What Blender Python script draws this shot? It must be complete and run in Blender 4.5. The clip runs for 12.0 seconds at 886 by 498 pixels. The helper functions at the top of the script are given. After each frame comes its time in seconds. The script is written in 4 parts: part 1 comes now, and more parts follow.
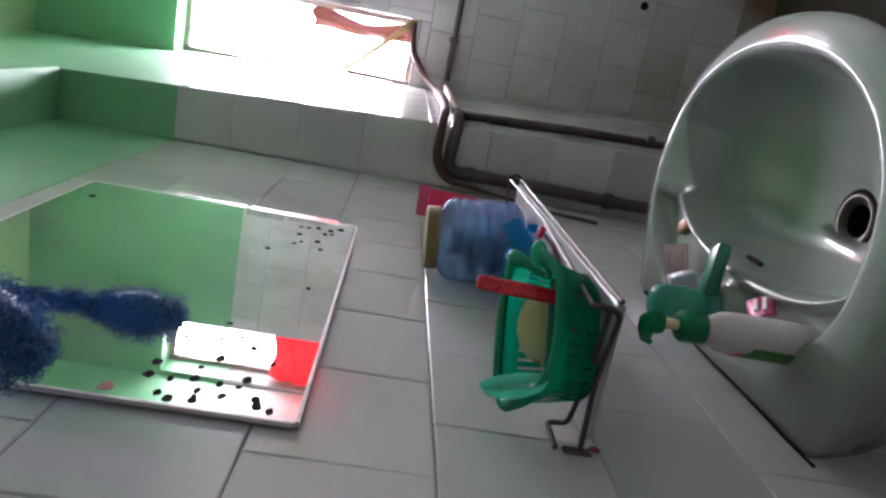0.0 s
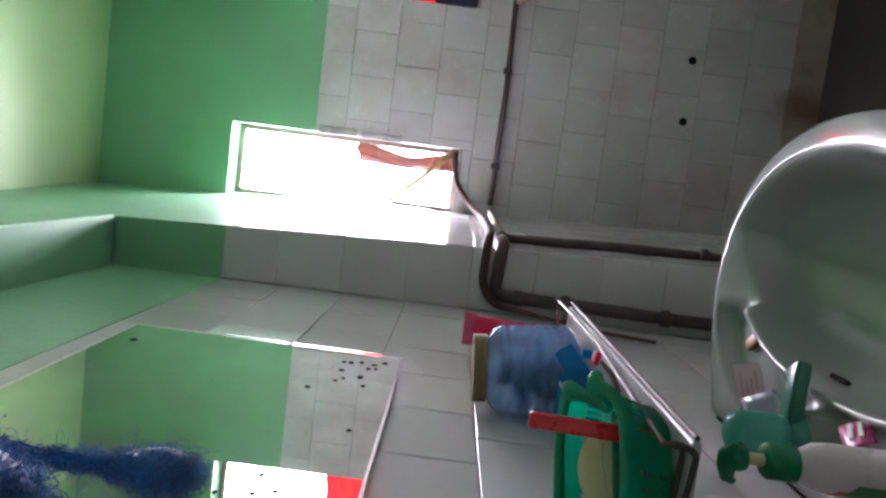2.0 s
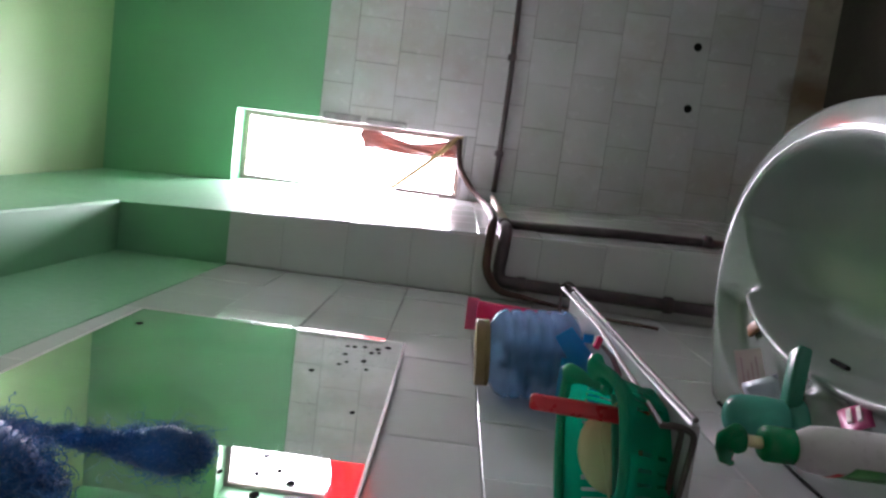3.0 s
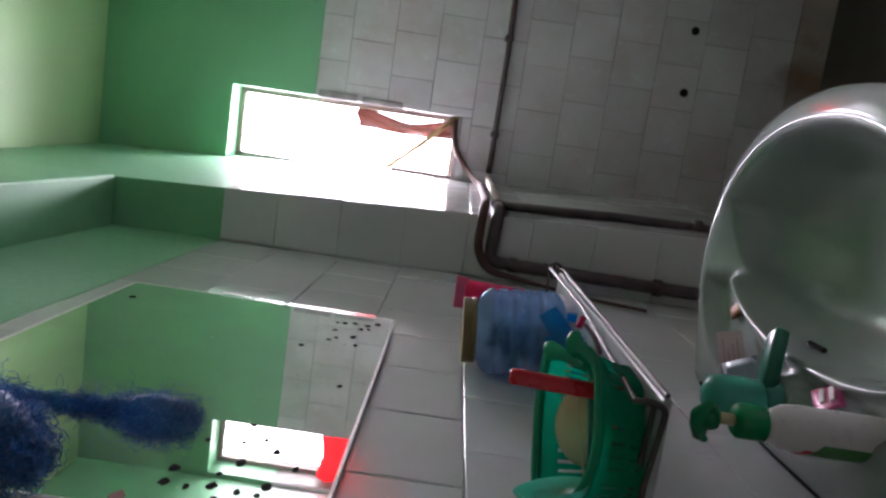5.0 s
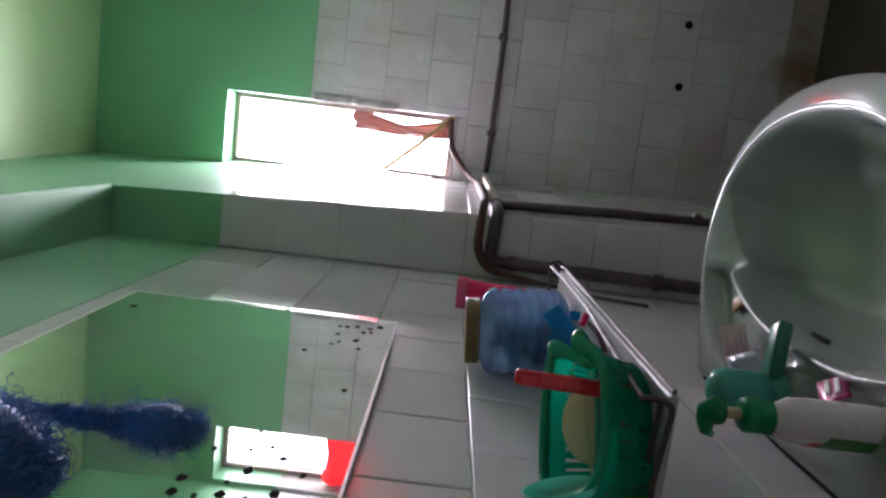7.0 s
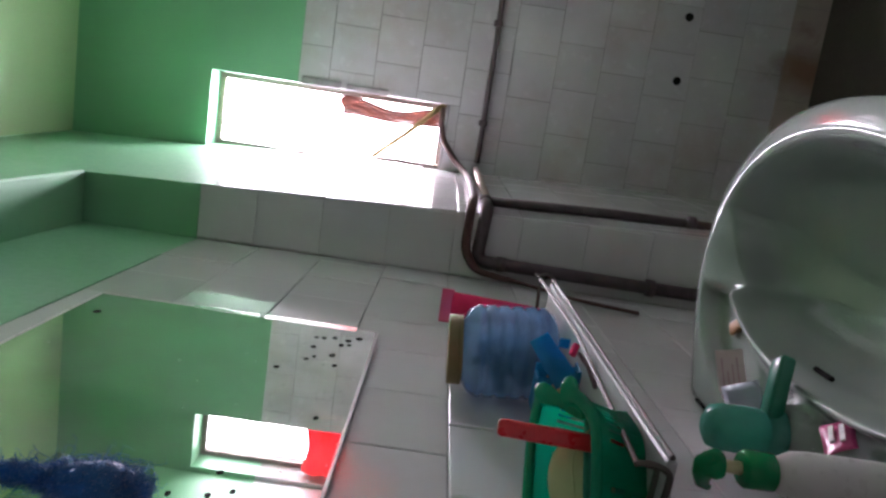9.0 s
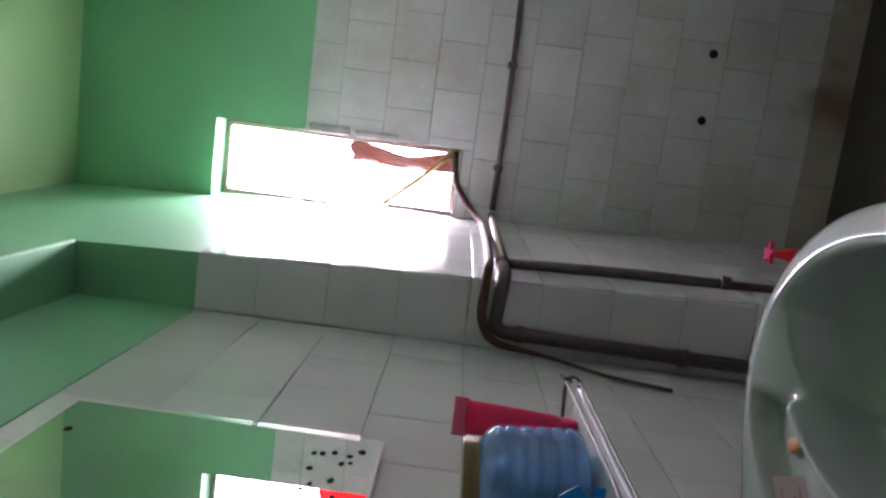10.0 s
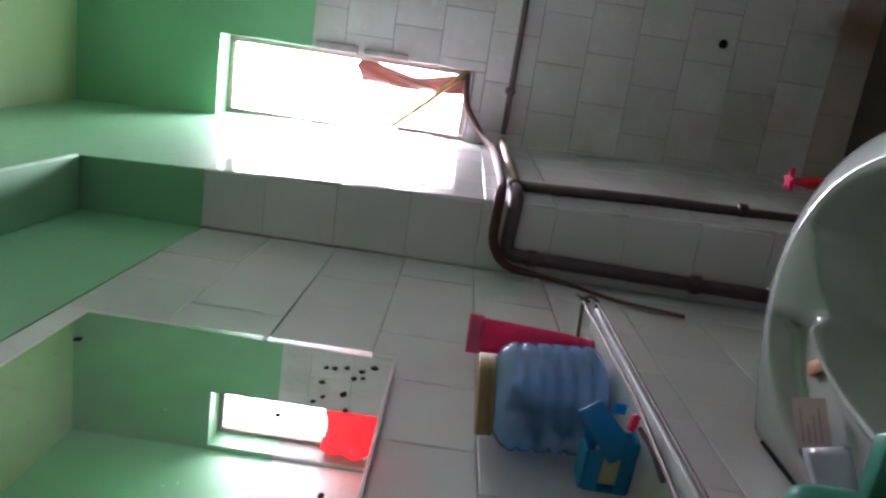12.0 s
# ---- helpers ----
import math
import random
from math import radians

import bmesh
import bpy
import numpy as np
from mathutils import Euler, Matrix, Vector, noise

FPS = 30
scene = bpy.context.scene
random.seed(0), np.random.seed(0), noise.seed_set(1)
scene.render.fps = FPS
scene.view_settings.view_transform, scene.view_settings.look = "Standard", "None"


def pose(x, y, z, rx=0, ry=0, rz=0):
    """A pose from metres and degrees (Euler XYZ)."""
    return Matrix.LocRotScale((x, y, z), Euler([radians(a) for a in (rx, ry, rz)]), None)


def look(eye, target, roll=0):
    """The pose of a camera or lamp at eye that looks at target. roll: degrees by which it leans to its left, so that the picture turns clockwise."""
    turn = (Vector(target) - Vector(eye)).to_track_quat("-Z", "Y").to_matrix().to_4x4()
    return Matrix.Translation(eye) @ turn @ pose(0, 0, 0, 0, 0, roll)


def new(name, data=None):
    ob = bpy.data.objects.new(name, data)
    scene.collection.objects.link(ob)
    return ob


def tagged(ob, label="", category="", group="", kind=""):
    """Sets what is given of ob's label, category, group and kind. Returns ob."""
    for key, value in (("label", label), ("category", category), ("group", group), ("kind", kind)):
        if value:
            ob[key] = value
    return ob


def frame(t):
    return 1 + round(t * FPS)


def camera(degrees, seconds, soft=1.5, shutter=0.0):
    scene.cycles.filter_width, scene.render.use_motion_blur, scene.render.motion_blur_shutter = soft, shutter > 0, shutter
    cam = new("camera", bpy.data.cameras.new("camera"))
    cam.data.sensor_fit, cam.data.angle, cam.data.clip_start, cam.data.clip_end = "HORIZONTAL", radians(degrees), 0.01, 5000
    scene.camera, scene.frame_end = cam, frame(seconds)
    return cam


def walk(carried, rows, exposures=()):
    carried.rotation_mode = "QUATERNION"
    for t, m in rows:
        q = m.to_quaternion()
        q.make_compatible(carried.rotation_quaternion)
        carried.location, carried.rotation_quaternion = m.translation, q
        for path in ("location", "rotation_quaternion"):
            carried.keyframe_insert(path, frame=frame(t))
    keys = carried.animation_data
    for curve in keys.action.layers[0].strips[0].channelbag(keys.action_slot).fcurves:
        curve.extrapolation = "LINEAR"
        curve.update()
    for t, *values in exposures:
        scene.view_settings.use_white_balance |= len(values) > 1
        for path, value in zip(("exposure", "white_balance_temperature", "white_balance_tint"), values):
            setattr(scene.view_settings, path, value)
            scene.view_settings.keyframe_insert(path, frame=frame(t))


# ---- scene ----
cam = camera(64.8, 12.0, soft=2.6)
PATH = [
    (0, (0.326, 0.044, 1.404), (-0.193, 1.967, 1.219), -80.3),
    (0.5, (0.309, 0.073, 1.394), (-0.235, 1.987, 1.186), -82.2),
    (0.7, (0.306, 0.072, 1.399), (-0.228, 1.989, 1.201), -83.2),
    (1, (0.314, 0.075, 1.391), (-0.162, 2.01, 1.214), -81.7),
    (1.2, (0.313, 0.076, 1.392), (-0.038, 2.04, 1.246), -80.5),
    (1.5, (0.317, 0.081, 1.39), (0.09, 2.068, 1.345), -81.0),
    (2, (0.324, 0.093, 1.393), (0.126, 2.083, 1.405), -82.7),
    (2.5, (0.321, 0.087, 1.39), (0.103, 2.075, 1.423), -81.4),
    (3, (0.321, 0.087, 1.391), (0.087, 2.073, 1.41), -82.5),
    (5, (0.322, 0.072, 1.379), (0.035, 2.051, 1.382), -81.6),
    (5.5, (0.322, 0.071, 1.378), (0.029, 2.05, 1.38), -82.0),
    (6, (0.325, 0.072, 1.379), (0.034, 2.051, 1.378), -83.0),
    (6.5, (0.323, 0.073, 1.383), (0.036, 2.053, 1.385), -83.5),
    (8.5, (0.334, 0.088, 1.38), (0.041, 2.066, 1.356), -80.7),
    (9, (0.363, 0.142, 1.381), (0.021, 2.112, 1.342), -81.6),
    (9.5, (0.408, 0.213, 1.378), (-0.009, 2.169, 1.353), -80.6),
    (9.7, (0.427, 0.245, 1.377), (0.001, 2.199, 1.389), -81.3),
    (10, (0.455, 0.282, 1.387), (0.162, 2.26, 1.404), -82.4),
    (10.2, (0.454, 0.29, 1.392), (0.238, 2.28, 1.385), -81.3),
    (10.5, (0.456, 0.291, 1.397), (0.261, 2.281, 1.346), -81.2),
    (10.7, (0.446, 0.294, 1.394), (0.188, 2.272, 1.312), -81.1),
    (11, (0.437, 0.3, 1.394), (0.031, 2.255, 1.286), -81.2),
    (11.2, (0.427, 0.305, 1.397), (-0.03, 2.25, 1.333), -81.9),
    (11.5, (0.416, 0.31, 1.397), (-0.101, 2.242, 1.36), -81.9),
    (12, (0.425, 0.308, 1.401), (-0.06, 2.249, 1.401), -81.4),
]
EXPOSURES = [(0, 1.01), (2.5, 0.93), (3.2, 0.79), (4.8, 0.47), (6.5, 0.51), (7.5, 0.59), (8.5, 0.67), (9.5, 0.75), (10.5, 0.79), (12, 0.69)]
walk(cam, [(t, look(eye, target, roll)) for t, eye, target, roll in PATH], EXPOSURES)

# ---- world and large lights ----
world = bpy.data.worlds.new("sky")
scene.world = world
world.use_nodes = True
wn = world.node_tree
sky = wn.nodes.new("ShaderNodeTexSky")
sky.sky_type, sky.sun_disc = "NISHITA", False
sky.sun_elevation, sky.sun_rotation = radians(50), radians(15)
wn.nodes["Background"].inputs[1].default_value = 0.15
wn.links.new(sky.outputs[0], wn.nodes["Background"].inputs[0])


def window_light(name, x, z, w, h, watts, drop):
    """Daylight entering through one window opening."""
    data = bpy.data.lights.new(name, "AREA")
    data.shape, data.size, data.size_y, data.energy = "RECTANGLE", w, h, watts
    data.color = (1.05, 0.925, 1.11)
    data.spread = radians(122)
    ob = new(name, data)
    ob.matrix_world = look((x, 3.09, z), (x, 0, z - drop))
    return ob


window_light("daylight_window_1", 0.28, 1.86, 0.44, 1.08, 45, 0.25)
window_light("daylight_window_2", 1.109, 1.84, 0.32, 1.02, 10, 0.9)

# ---- plan ----
FLOOR, CEIL, TOP = 0.04, 2.80, 1.965      # floor, ceiling, top of the tiling
PIER_Y, FAR_Y, EAST_X, SOUTH_Y = 1.874, 2.845, 1.246, -1.3
SOFFIT, BEAM_X = 2.25, 0.128
WIN_Z0, WIN_Z1 = 1.393, 2.289


def alcove_x(y, z):
    """The slightly leaning side of the window alcove."""
    return 0.215 - 0.04 * (z - FLOOR) + (y - PIER_Y) * 0.0381


# ---- materials ----
def material(name, color, rough=0.5, metal=0.0, vary=0.12, scale=9.0, bump=0.15, fine=90.0, stain=None, stain_amount=0.0,
             stain_scale=3.0, transmission=0.0, alpha=1.0, per_piece=0.0, coat=0.0, sheen=0.0, rough_vary=0.12, subsurface=0.0):
    m = bpy.data.materials.new(name)
    m.use_nodes = True
    n, l = m.node_tree.nodes, m.node_tree.links
    b = n["Principled BSDF"]
    co = n.new("ShaderNodeTexCoord")
    geo = n.new("ShaderNodeNewGeometry")
    big = n.new("ShaderNodeTexNoise")
    big.inputs["Scale"].default_value, big.inputs["Detail"].default_value = scale, 6
    l.new(geo.outputs["Position"], big.inputs["Vector"])
    small = n.new("ShaderNodeTexNoise")
    small.inputs["Scale"].default_value, small.inputs["Detail"].default_value = fine, 4
    l.new(geo.outputs["Position"], small.inputs["Vector"])
    ramp = n.new("ShaderNodeMapRange")
    ramp.inputs["From Min"].default_value, ramp.inputs["From Max"].default_value = 0.3, 0.7
    ramp.inputs["To Min"].default_value, ramp.inputs["To Max"].default_value = 1 - vary, 1 + vary * 0.6
    l.new(big.outputs["Fac"], ramp.inputs["Value"])
    tint = n.new("ShaderNodeVectorMath")
    tint.operation = "SCALE"
    tint.inputs[0].default_value = color
    l.new(ramp.outputs[0], tint.inputs["Scale"])
    out = tint.outputs[0]
    if per_piece:
        info = n.new("ShaderNodeObjectInfo")
        pr = n.new("ShaderNodeMapRange")
        pr.inputs["To Min"].default_value, pr.inputs["To Max"].default_value = 1 - per_piece, 1 + per_piece * 0.5
        l.new(info.outputs["Random"], pr.inputs["Value"])
        t2 = n.new("ShaderNodeVectorMath")
        t2.operation = "SCALE"
        l.new(out, t2.inputs[0])
        l.new(pr.outputs[0], t2.inputs["Scale"])
        out = t2.outputs[0]
    if stain:
        sn = n.new("ShaderNodeTexNoise")
        sn.inputs["Scale"].default_value, sn.inputs["Detail"].default_value = stain_scale, 8
        sn.inputs["Roughness"].default_value = 0.65
        l.new(geo.outputs["Position"], sn.inputs["Vector"])
        sr = n.new("ShaderNodeMapRange")
        sr.inputs["From Min"].default_value, sr.inputs["From Max"].default_value = 0.52, 0.75
        sr.inputs["To Max"].default_value = stain_amount
        l.new(sn.outputs["Fac"], sr.inputs["Value"])
        mix = n.new("ShaderNodeMix")
        mix.data_type = "RGBA"
        l.new(sr.outputs[0], mix.inputs["Factor"])
        l.new(out, mix.inputs["A"])
        mix.inputs["B"].default_value = (*stain, 1)
        out = mix.outputs["Result"]
    l.new(out, b.inputs["Base Color"])
    rr = n.new("ShaderNodeMapRange")
    rr.inputs["To Min"].default_value, rr.inputs["To Max"].default_value = max(0.02, rough - rough_vary), min(1, rough + rough_vary)
    l.new(small.outputs["Fac"], rr.inputs["Value"])
    l.new(rr.outputs[0], b.inputs["Roughness"])
    b.inputs["Metallic"].default_value = metal
    b.inputs["Transmission Weight"].default_value = transmission
    b.inputs["Alpha"].default_value = alpha
    b.inputs["Coat Weight"].default_value = coat
    b.inputs["Sheen Weight"].default_value = sheen
    if subsurface:
        b.inputs["Subsurface Weight"].default_value = subsurface
        b.inputs["Subsurface Radius"].default_value = (0.02, 0.02, 0.02)
    if bump:
        bp = n.new("ShaderNodeBump")
        bp.inputs["Strength"].default_value, bp.inputs["Distance"].default_value = bump, 0.002
        add = n.new("ShaderNodeMath")
        l.new(big.outputs["Fac"], add.inputs[0])
        l.new(small.outputs["Fac"], add.inputs[1])
        l.new(add.outputs[0], bp.inputs["Height"])
        l.new(bp.outputs[0], b.inputs["Normal"])
    return m


def sheer(name, color, through_color, amount, rough=0.25, gloss=0.4):
    """Thin plastic that lets light shine through."""
    m = bpy.data.materials.new(name)
    m.use_nodes = True
    n, l = m.node_tree.nodes, m.node_tree.links
    b = n["Principled BSDF"]
    b.inputs["Roughness"].default_value = rough
    b.inputs["Specular IOR Level"].default_value = gloss
    geo = n.new("ShaderNodeNewGeometry")
    nz = n.new("ShaderNodeTexNoise")
    nz.inputs["Scale"].default_value, nz.inputs["Detail"].default_value = 25, 5
    l.new(geo.outputs["Position"], nz.inputs["Vector"])
    mr = n.new("ShaderNodeMapRange")
    mr.inputs["To Min"].default_value, mr.inputs["To Max"].default_value = 0.7, 1.2
    l.new(nz.outputs["Fac"], mr.inputs["Value"])
    vs = n.new("ShaderNodeVectorMath")
    vs.operation = "SCALE"
    vs.inputs[0].default_value = color
    l.new(mr.outputs[0], vs.inputs["Scale"])
    l.new(vs.outputs[0], b.inputs["Base Color"])
    tr = n.new("ShaderNodeBsdfTranslucent")
    tr.inputs["Color"].default_value = (*through_color, 1)
    mix = n.new("ShaderNodeMixShader")
    mix.inputs[0].default_value = amount
    l.new(b.outputs[0], mix.inputs[1])
    l.new(tr.outputs[0], mix.inputs[2])
    l.new(mix.outputs[0], n["Material Output"].inputs["Surface"])
    return m


TILE = material("white_glazed_tile", (0.60, 0.60, 0.60), 0.11, vary=0.08, scale=4, bump=0.02, fine=30, per_piece=0.07,
                stain=(0.34, 0.27, 0.2), stain_amount=0.2, stain_scale=4.0, rough_vary=0.06)
TILE_FAR = material("grey_white_wall_tile", (0.60, 0.59, 0.60), 0.24, vary=0.1, scale=5, bump=0.06, fine=30, per_piece=0.08,
                    stain=(0.36, 0.25, 0.17), stain_amount=0.4, stain_scale=3.0)
def rust_patch(m, at, size):
    """A brown run-off stain of its own shape round one place of the wall."""
    n, l = m.node_tree.nodes, m.node_tree.links
    base = n["Principled BSDF"].inputs["Base Color"]
    old_color = base.links[0].from_socket
    geo = n.new("ShaderNodeNewGeometry")
    off = n.new("ShaderNodeVectorMath")
    off.operation = "SUBTRACT"
    off.inputs[1].default_value = at
    l.new(geo.outputs["Position"], off.inputs[0])
    wide = n.new("ShaderNodeVectorMath")
    wide.operation = "DIVIDE"
    wide.inputs[1].default_value = size
    l.new(off.outputs[0], wide.inputs[0])
    far = n.new("ShaderNodeVectorMath")
    far.operation = "LENGTH"
    l.new(wide.outputs[0], far.inputs[0])
    ragged = n.new("ShaderNodeTexNoise")
    ragged.inputs["Scale"].default_value, ragged.inputs["Detail"].default_value = 14, 6
    l.new(geo.outputs["Position"], ragged.inputs["Vector"])
    total = n.new("ShaderNodeMath")
    l.new(far.outputs["Value"], total.inputs[0])
    l.new(ragged.outputs["Fac"], total.inputs[1])
    amount = n.new("ShaderNodeMapRange")
    amount.inputs["From Min"].default_value, amount.inputs["From Max"].default_value = 0.75, 1.5
    amount.inputs["To Min"].default_value, amount.inputs["To Max"].default_value = 0.8, 0.0
    l.new(total.outputs[0], amount.inputs["Value"])
    mix = n.new("ShaderNodeMix")
    mix.data_type = "RGBA"
    l.new(amount.outputs[0], mix.inputs["Factor"])
    l.new(old_color, mix.inputs["A"])
    mix.inputs["B"].default_value = (0.2, 0.1, 0.055, 1)
    l.new(mix.outputs["Result"], base)


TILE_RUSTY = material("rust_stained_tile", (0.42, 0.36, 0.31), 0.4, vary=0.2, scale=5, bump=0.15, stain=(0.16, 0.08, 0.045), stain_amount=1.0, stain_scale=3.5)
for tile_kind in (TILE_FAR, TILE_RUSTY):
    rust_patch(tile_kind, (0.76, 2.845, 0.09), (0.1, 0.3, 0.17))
GROUT_FAR = material("blackened_grout", (0.24, 0.225, 0.21), 0.9, vary=0.35, scale=9, bump=0.4)
GROUT = material("dirty_grout", (0.5, 0.48, 0.46), 0.9, vary=0.3, scale=14, bump=0.4)
GROUT_PALE = material("pale_grout", (0.58, 0.57, 0.56), 0.9, vary=0.15, scale=14, bump=0.3)
GREEN = material("green_wall_paint", (0.18, 0.41, 0.235), 0.42, vary=0.08, scale=2.5, bump=0.12, fine=60, stain=(0.17, 0.37, 0.17),
                 stain_amount=0.35, stain_scale=2.0)
CEILING = material("pale_green_ceiling_paint", (0.31, 0.47, 0.235), 0.55, vary=0.07, scale=2, bump=0.12, fine=60)
# pale colour chosen to throw light back from the unseen south wall
BOUNCE_WALL = material("pale_plain_plaster", (0.5, 0.5, 0.46), 0.6, vary=0.2, scale=5, bump=0.2)
FLOORM = material("dark_wet_floor", (0.055, 0.043, 0.035), 0.5, vary=0.3, scale=6, bump=0.3, per_piece=0.1)
CERAMIC = material("white_ceramic", (0.28, 0.31, 0.295), 0.14, vary=0.04, scale=5, bump=0.0, fine=40, stain=(0.42, 0.4, 0.32),
                   stain_amount=0.25, stain_scale=9, rough_vary=0.05, coat=0.4)
STEEL = material("dull_chrome", (0.075, 0.068, 0.06), 0.5, metal=0.7, vary=0.2, scale=30, bump=0.05, stain=(0.2, 0.15, 0.11), stain_amount=0.35,
                 stain_scale=20)
PIPE = material("dark_painted_iron_pipe", (0.075, 0.055, 0.06), 0.45, vary=0.3, scale=20, bump=0.3, stain=(0.2, 0.1, 0.06), stain_amount=0.5,
                stain_scale=12)
# bright metal for the strips that stand in for glare on the mirror edge
GLINT_EDGE = material("bare_silvered_edge", (0.92, 0.92, 0.92), 0.22, metal=1.0, vary=0.05, bump=0.05)
BRASS = material("grey_brass_fitting", (0.4, 0.33, 0.27), 0.4, metal=0.6, vary=0.2, scale=30)
CEMENT = material("grey_cement", (0.36, 0.34, 0.34), 0.9, vary=0.25, scale=20, bump=0.6)
FRAME = material("weathered_wood_frame", (0.24, 0.19, 0.16), 0.7, vary=0.25, scale=14, bump=0.4)
STICK = material("olive_peeled_wood", (0.3, 0.22, 0.08), 0.65, vary=0.25, scale=18, bump=0.3)
HOSE = material("brown_rubber_hose", (0.075, 0.033, 0.027), 0.8, vary=0.2, scale=30)
GREEN_PL = sheer("green_plastic", (0.005, 0.27, 0.16), (0.0, 0.5, 0.28), 0.4)
GREEN_CAP = sheer("bright_green_cap", (0.0, 0.24, 0.075), (0.0, 0.4, 0.1), 0.15)
GREEN_DARK = sheer("dark_green_plastic", (0.03, 0.19, 0.12), (0.03, 0.35, 0.2), 0.2)
AQUA_PL = sheer("aqua_plastic", (0.14, 0.5, 0.4), (0.2, 0.75, 0.6), 0.5, rough=0.15, gloss=0.7)
TEAL_PL = sheer("teal_plastic", (0.1, 0.38, 0.3), (0.12, 0.55, 0.42), 0.4)
RED_PL = material("red_plastic", (0.62, 0.012, 0.022), 0.3, vary=0.06, bump=0.0)
PINK_PL = sheer("pink_plastic", (0.62, 0.03, 0.13), (0.8, 0.05, 0.2), 0.25)
PINK_PALE = sheer("pale_pink_plastic", (0.75, 0.14, 0.28), (0.85, 0.2, 0.35), 0.3)
MUSTARD = material("mustard_plastic", (0.22, 0.15, 0.055), 0.55, vary=0.1, bump=0.05)
CREAM = material("cream_soap", (0.55, 0.52, 0.3), 0.5, vary=0.08, bump=0.1, subsurface=0.2)
BLUE_PL = sheer("blue_plastic", (0.01, 0.22, 0.42), (0.02, 0.36, 0.7), 0.22)
JAR_PL = sheer("cloudy_blue_clear_plastic", (0.13, 0.27, 0.44), (0.22, 0.44, 0.7), 0.4, rough=0.05, gloss=1.0)
jn = JAR_PL.node_tree
clear = jn.nodes.new("ShaderNodeBsdfTransparent")
clear.inputs["Color"].default_value = (0.8, 0.89, 0.97, 1)
clear_mix = jn.nodes.new("ShaderNodeMixShader")
clear_mix.inputs[0].default_value = 0.45
old = jn.nodes["Material Output"].inputs["Surface"].links[0].from_socket
jn.links.new(old, clear_mix.inputs[1])
jn.links.new(clear.outputs[0], clear_mix.inputs[2])
jn.links.new(clear_mix.outputs[0], jn.nodes["Material Output"].inputs["Surface"])
WATER_BLUE = sheer("pale_blue_film", (0.07, 0.18, 0.34), (0.1, 0.28, 0.5), 0.4)
NET = material("blue_nylon_net", (0.014, 0.13, 0.36), 0.6, vary=0.3, scale=60, bump=0.2, sheen=0.3)
WHITE_PL = material("white_plastic", (0.62, 0.58, 0.58), 0.3, vary=0.05, bump=0.02)
PAPER = material("pale_pink_card", (0.55, 0.42, 0.42), 0.6, vary=0.1, scale=30)
DARK_PLUM = material("dark_ink", (0.12, 0.05, 0.07), 0.6, vary=0.1)
PRINT = material("faded_pink_print", (0.42, 0.24, 0.27), 0.6, vary=0.15, scale=60)
MAGENTA = material("magenta_print", (0.4, 0.04, 0.15), 0.35, vary=0.15)
DARK = material("black_spot", (0.008, 0.008, 0.007), 0.9, vary=0.3, bump=0.0)
DARK.node_tree.nodes["Principled BSDF"].inputs["Specular IOR Level"].default_value = 0.05
RUST = material("red_brown_blotch", (0.2, 0.03, 0.02), 0.7, vary=0.3)
LABEL_GREEN = material("green_print", (0.05, 0.2, 0.05), 0.4, vary=0.2, scale=40)
WRAP = sheer("clear_wrapper", (0.5, 0.53, 0.6), (0.6, 0.62, 0.7), 0.3, rough=0.12, gloss=0.8)
SHELF_PL = sheer("frosted_shelf", (0.5, 0.51, 0.51), (0.6, 0.62, 0.6), 0.2)
BROWN_BAG = sheer("brown_plastic_sheet", (0.075, 0.03, 0.022), (0.12, 0.035, 0.024), 0.05)
RED_BAG = sheer("red_plastic_sheet", (0.5, 0.01, 0.012), (0.6, 0.008, 0.012), 0.28)
NAVY = material("navy_plastic", (0.02, 0.02, 0.06), 0.4)
ORANGE = material("orange_soap", (0.3, 0.14, 0.05), 0.45, vary=0.1)

m = bpy.data.materials.new("mirror_silver")
m.use_nodes = True
mb = m.node_tree.nodes["Principled BSDF"]
mb.inputs["Base Color"].default_value, mb.inputs["Metallic"].default_value, mb.inputs["Roughness"].default_value = (0.93, 0.95, 0.93, 1), 1, 0.015
MIRROR = m
mt = m.node_tree
dust_at = mt.nodes.new("ShaderNodeNewGeometry")
dust_n = mt.nodes.new("ShaderNodeTexNoise")
dust_n.inputs["Scale"].default_value, dust_n.inputs["Detail"].default_value = 110, 3
veil_n = mt.nodes.new("ShaderNodeTexNoise")
veil_n.inputs["Scale"].default_value, veil_n.inputs["Detail"].default_value = 12, 6
dust_r = mt.nodes.new("ShaderNodeMapRange")
dust_r.inputs["From Min"].default_value, dust_r.inputs["From Max"].default_value, dust_r.inputs["To Max"].default_value = 0.655, 0.74, 0.25
veil_r = mt.nodes.new("ShaderNodeMapRange")
veil_r.inputs["From Min"].default_value, veil_r.inputs["From Max"].default_value, veil_r.inputs["To Min"].default_value, veil_r.inputs["To Max"].default_value = 0.35, 0.7, 0.05, 0.17
dust_s = mt.nodes.new("ShaderNodeMath")
dust_s.use_clamp = True
dust_d = mt.nodes.new("ShaderNodeBsdfDiffuse")
dust_d.inputs["Color"].default_value = (0.75, 0.75, 0.75, 1)
dust_m = mt.nodes.new("ShaderNodeMixShader")
for tex in (dust_n, veil_n):
    mt.links.new(dust_at.outputs["Position"], tex.inputs["Vector"])
mt.links.new(dust_n.outputs["Fac"], dust_r.inputs["Value"])
mt.links.new(veil_n.outputs["Fac"], veil_r.inputs["Value"])
mt.links.new(dust_r.outputs[0], dust_s.inputs[0])
mt.links.new(veil_r.outputs[0], dust_s.inputs[1])
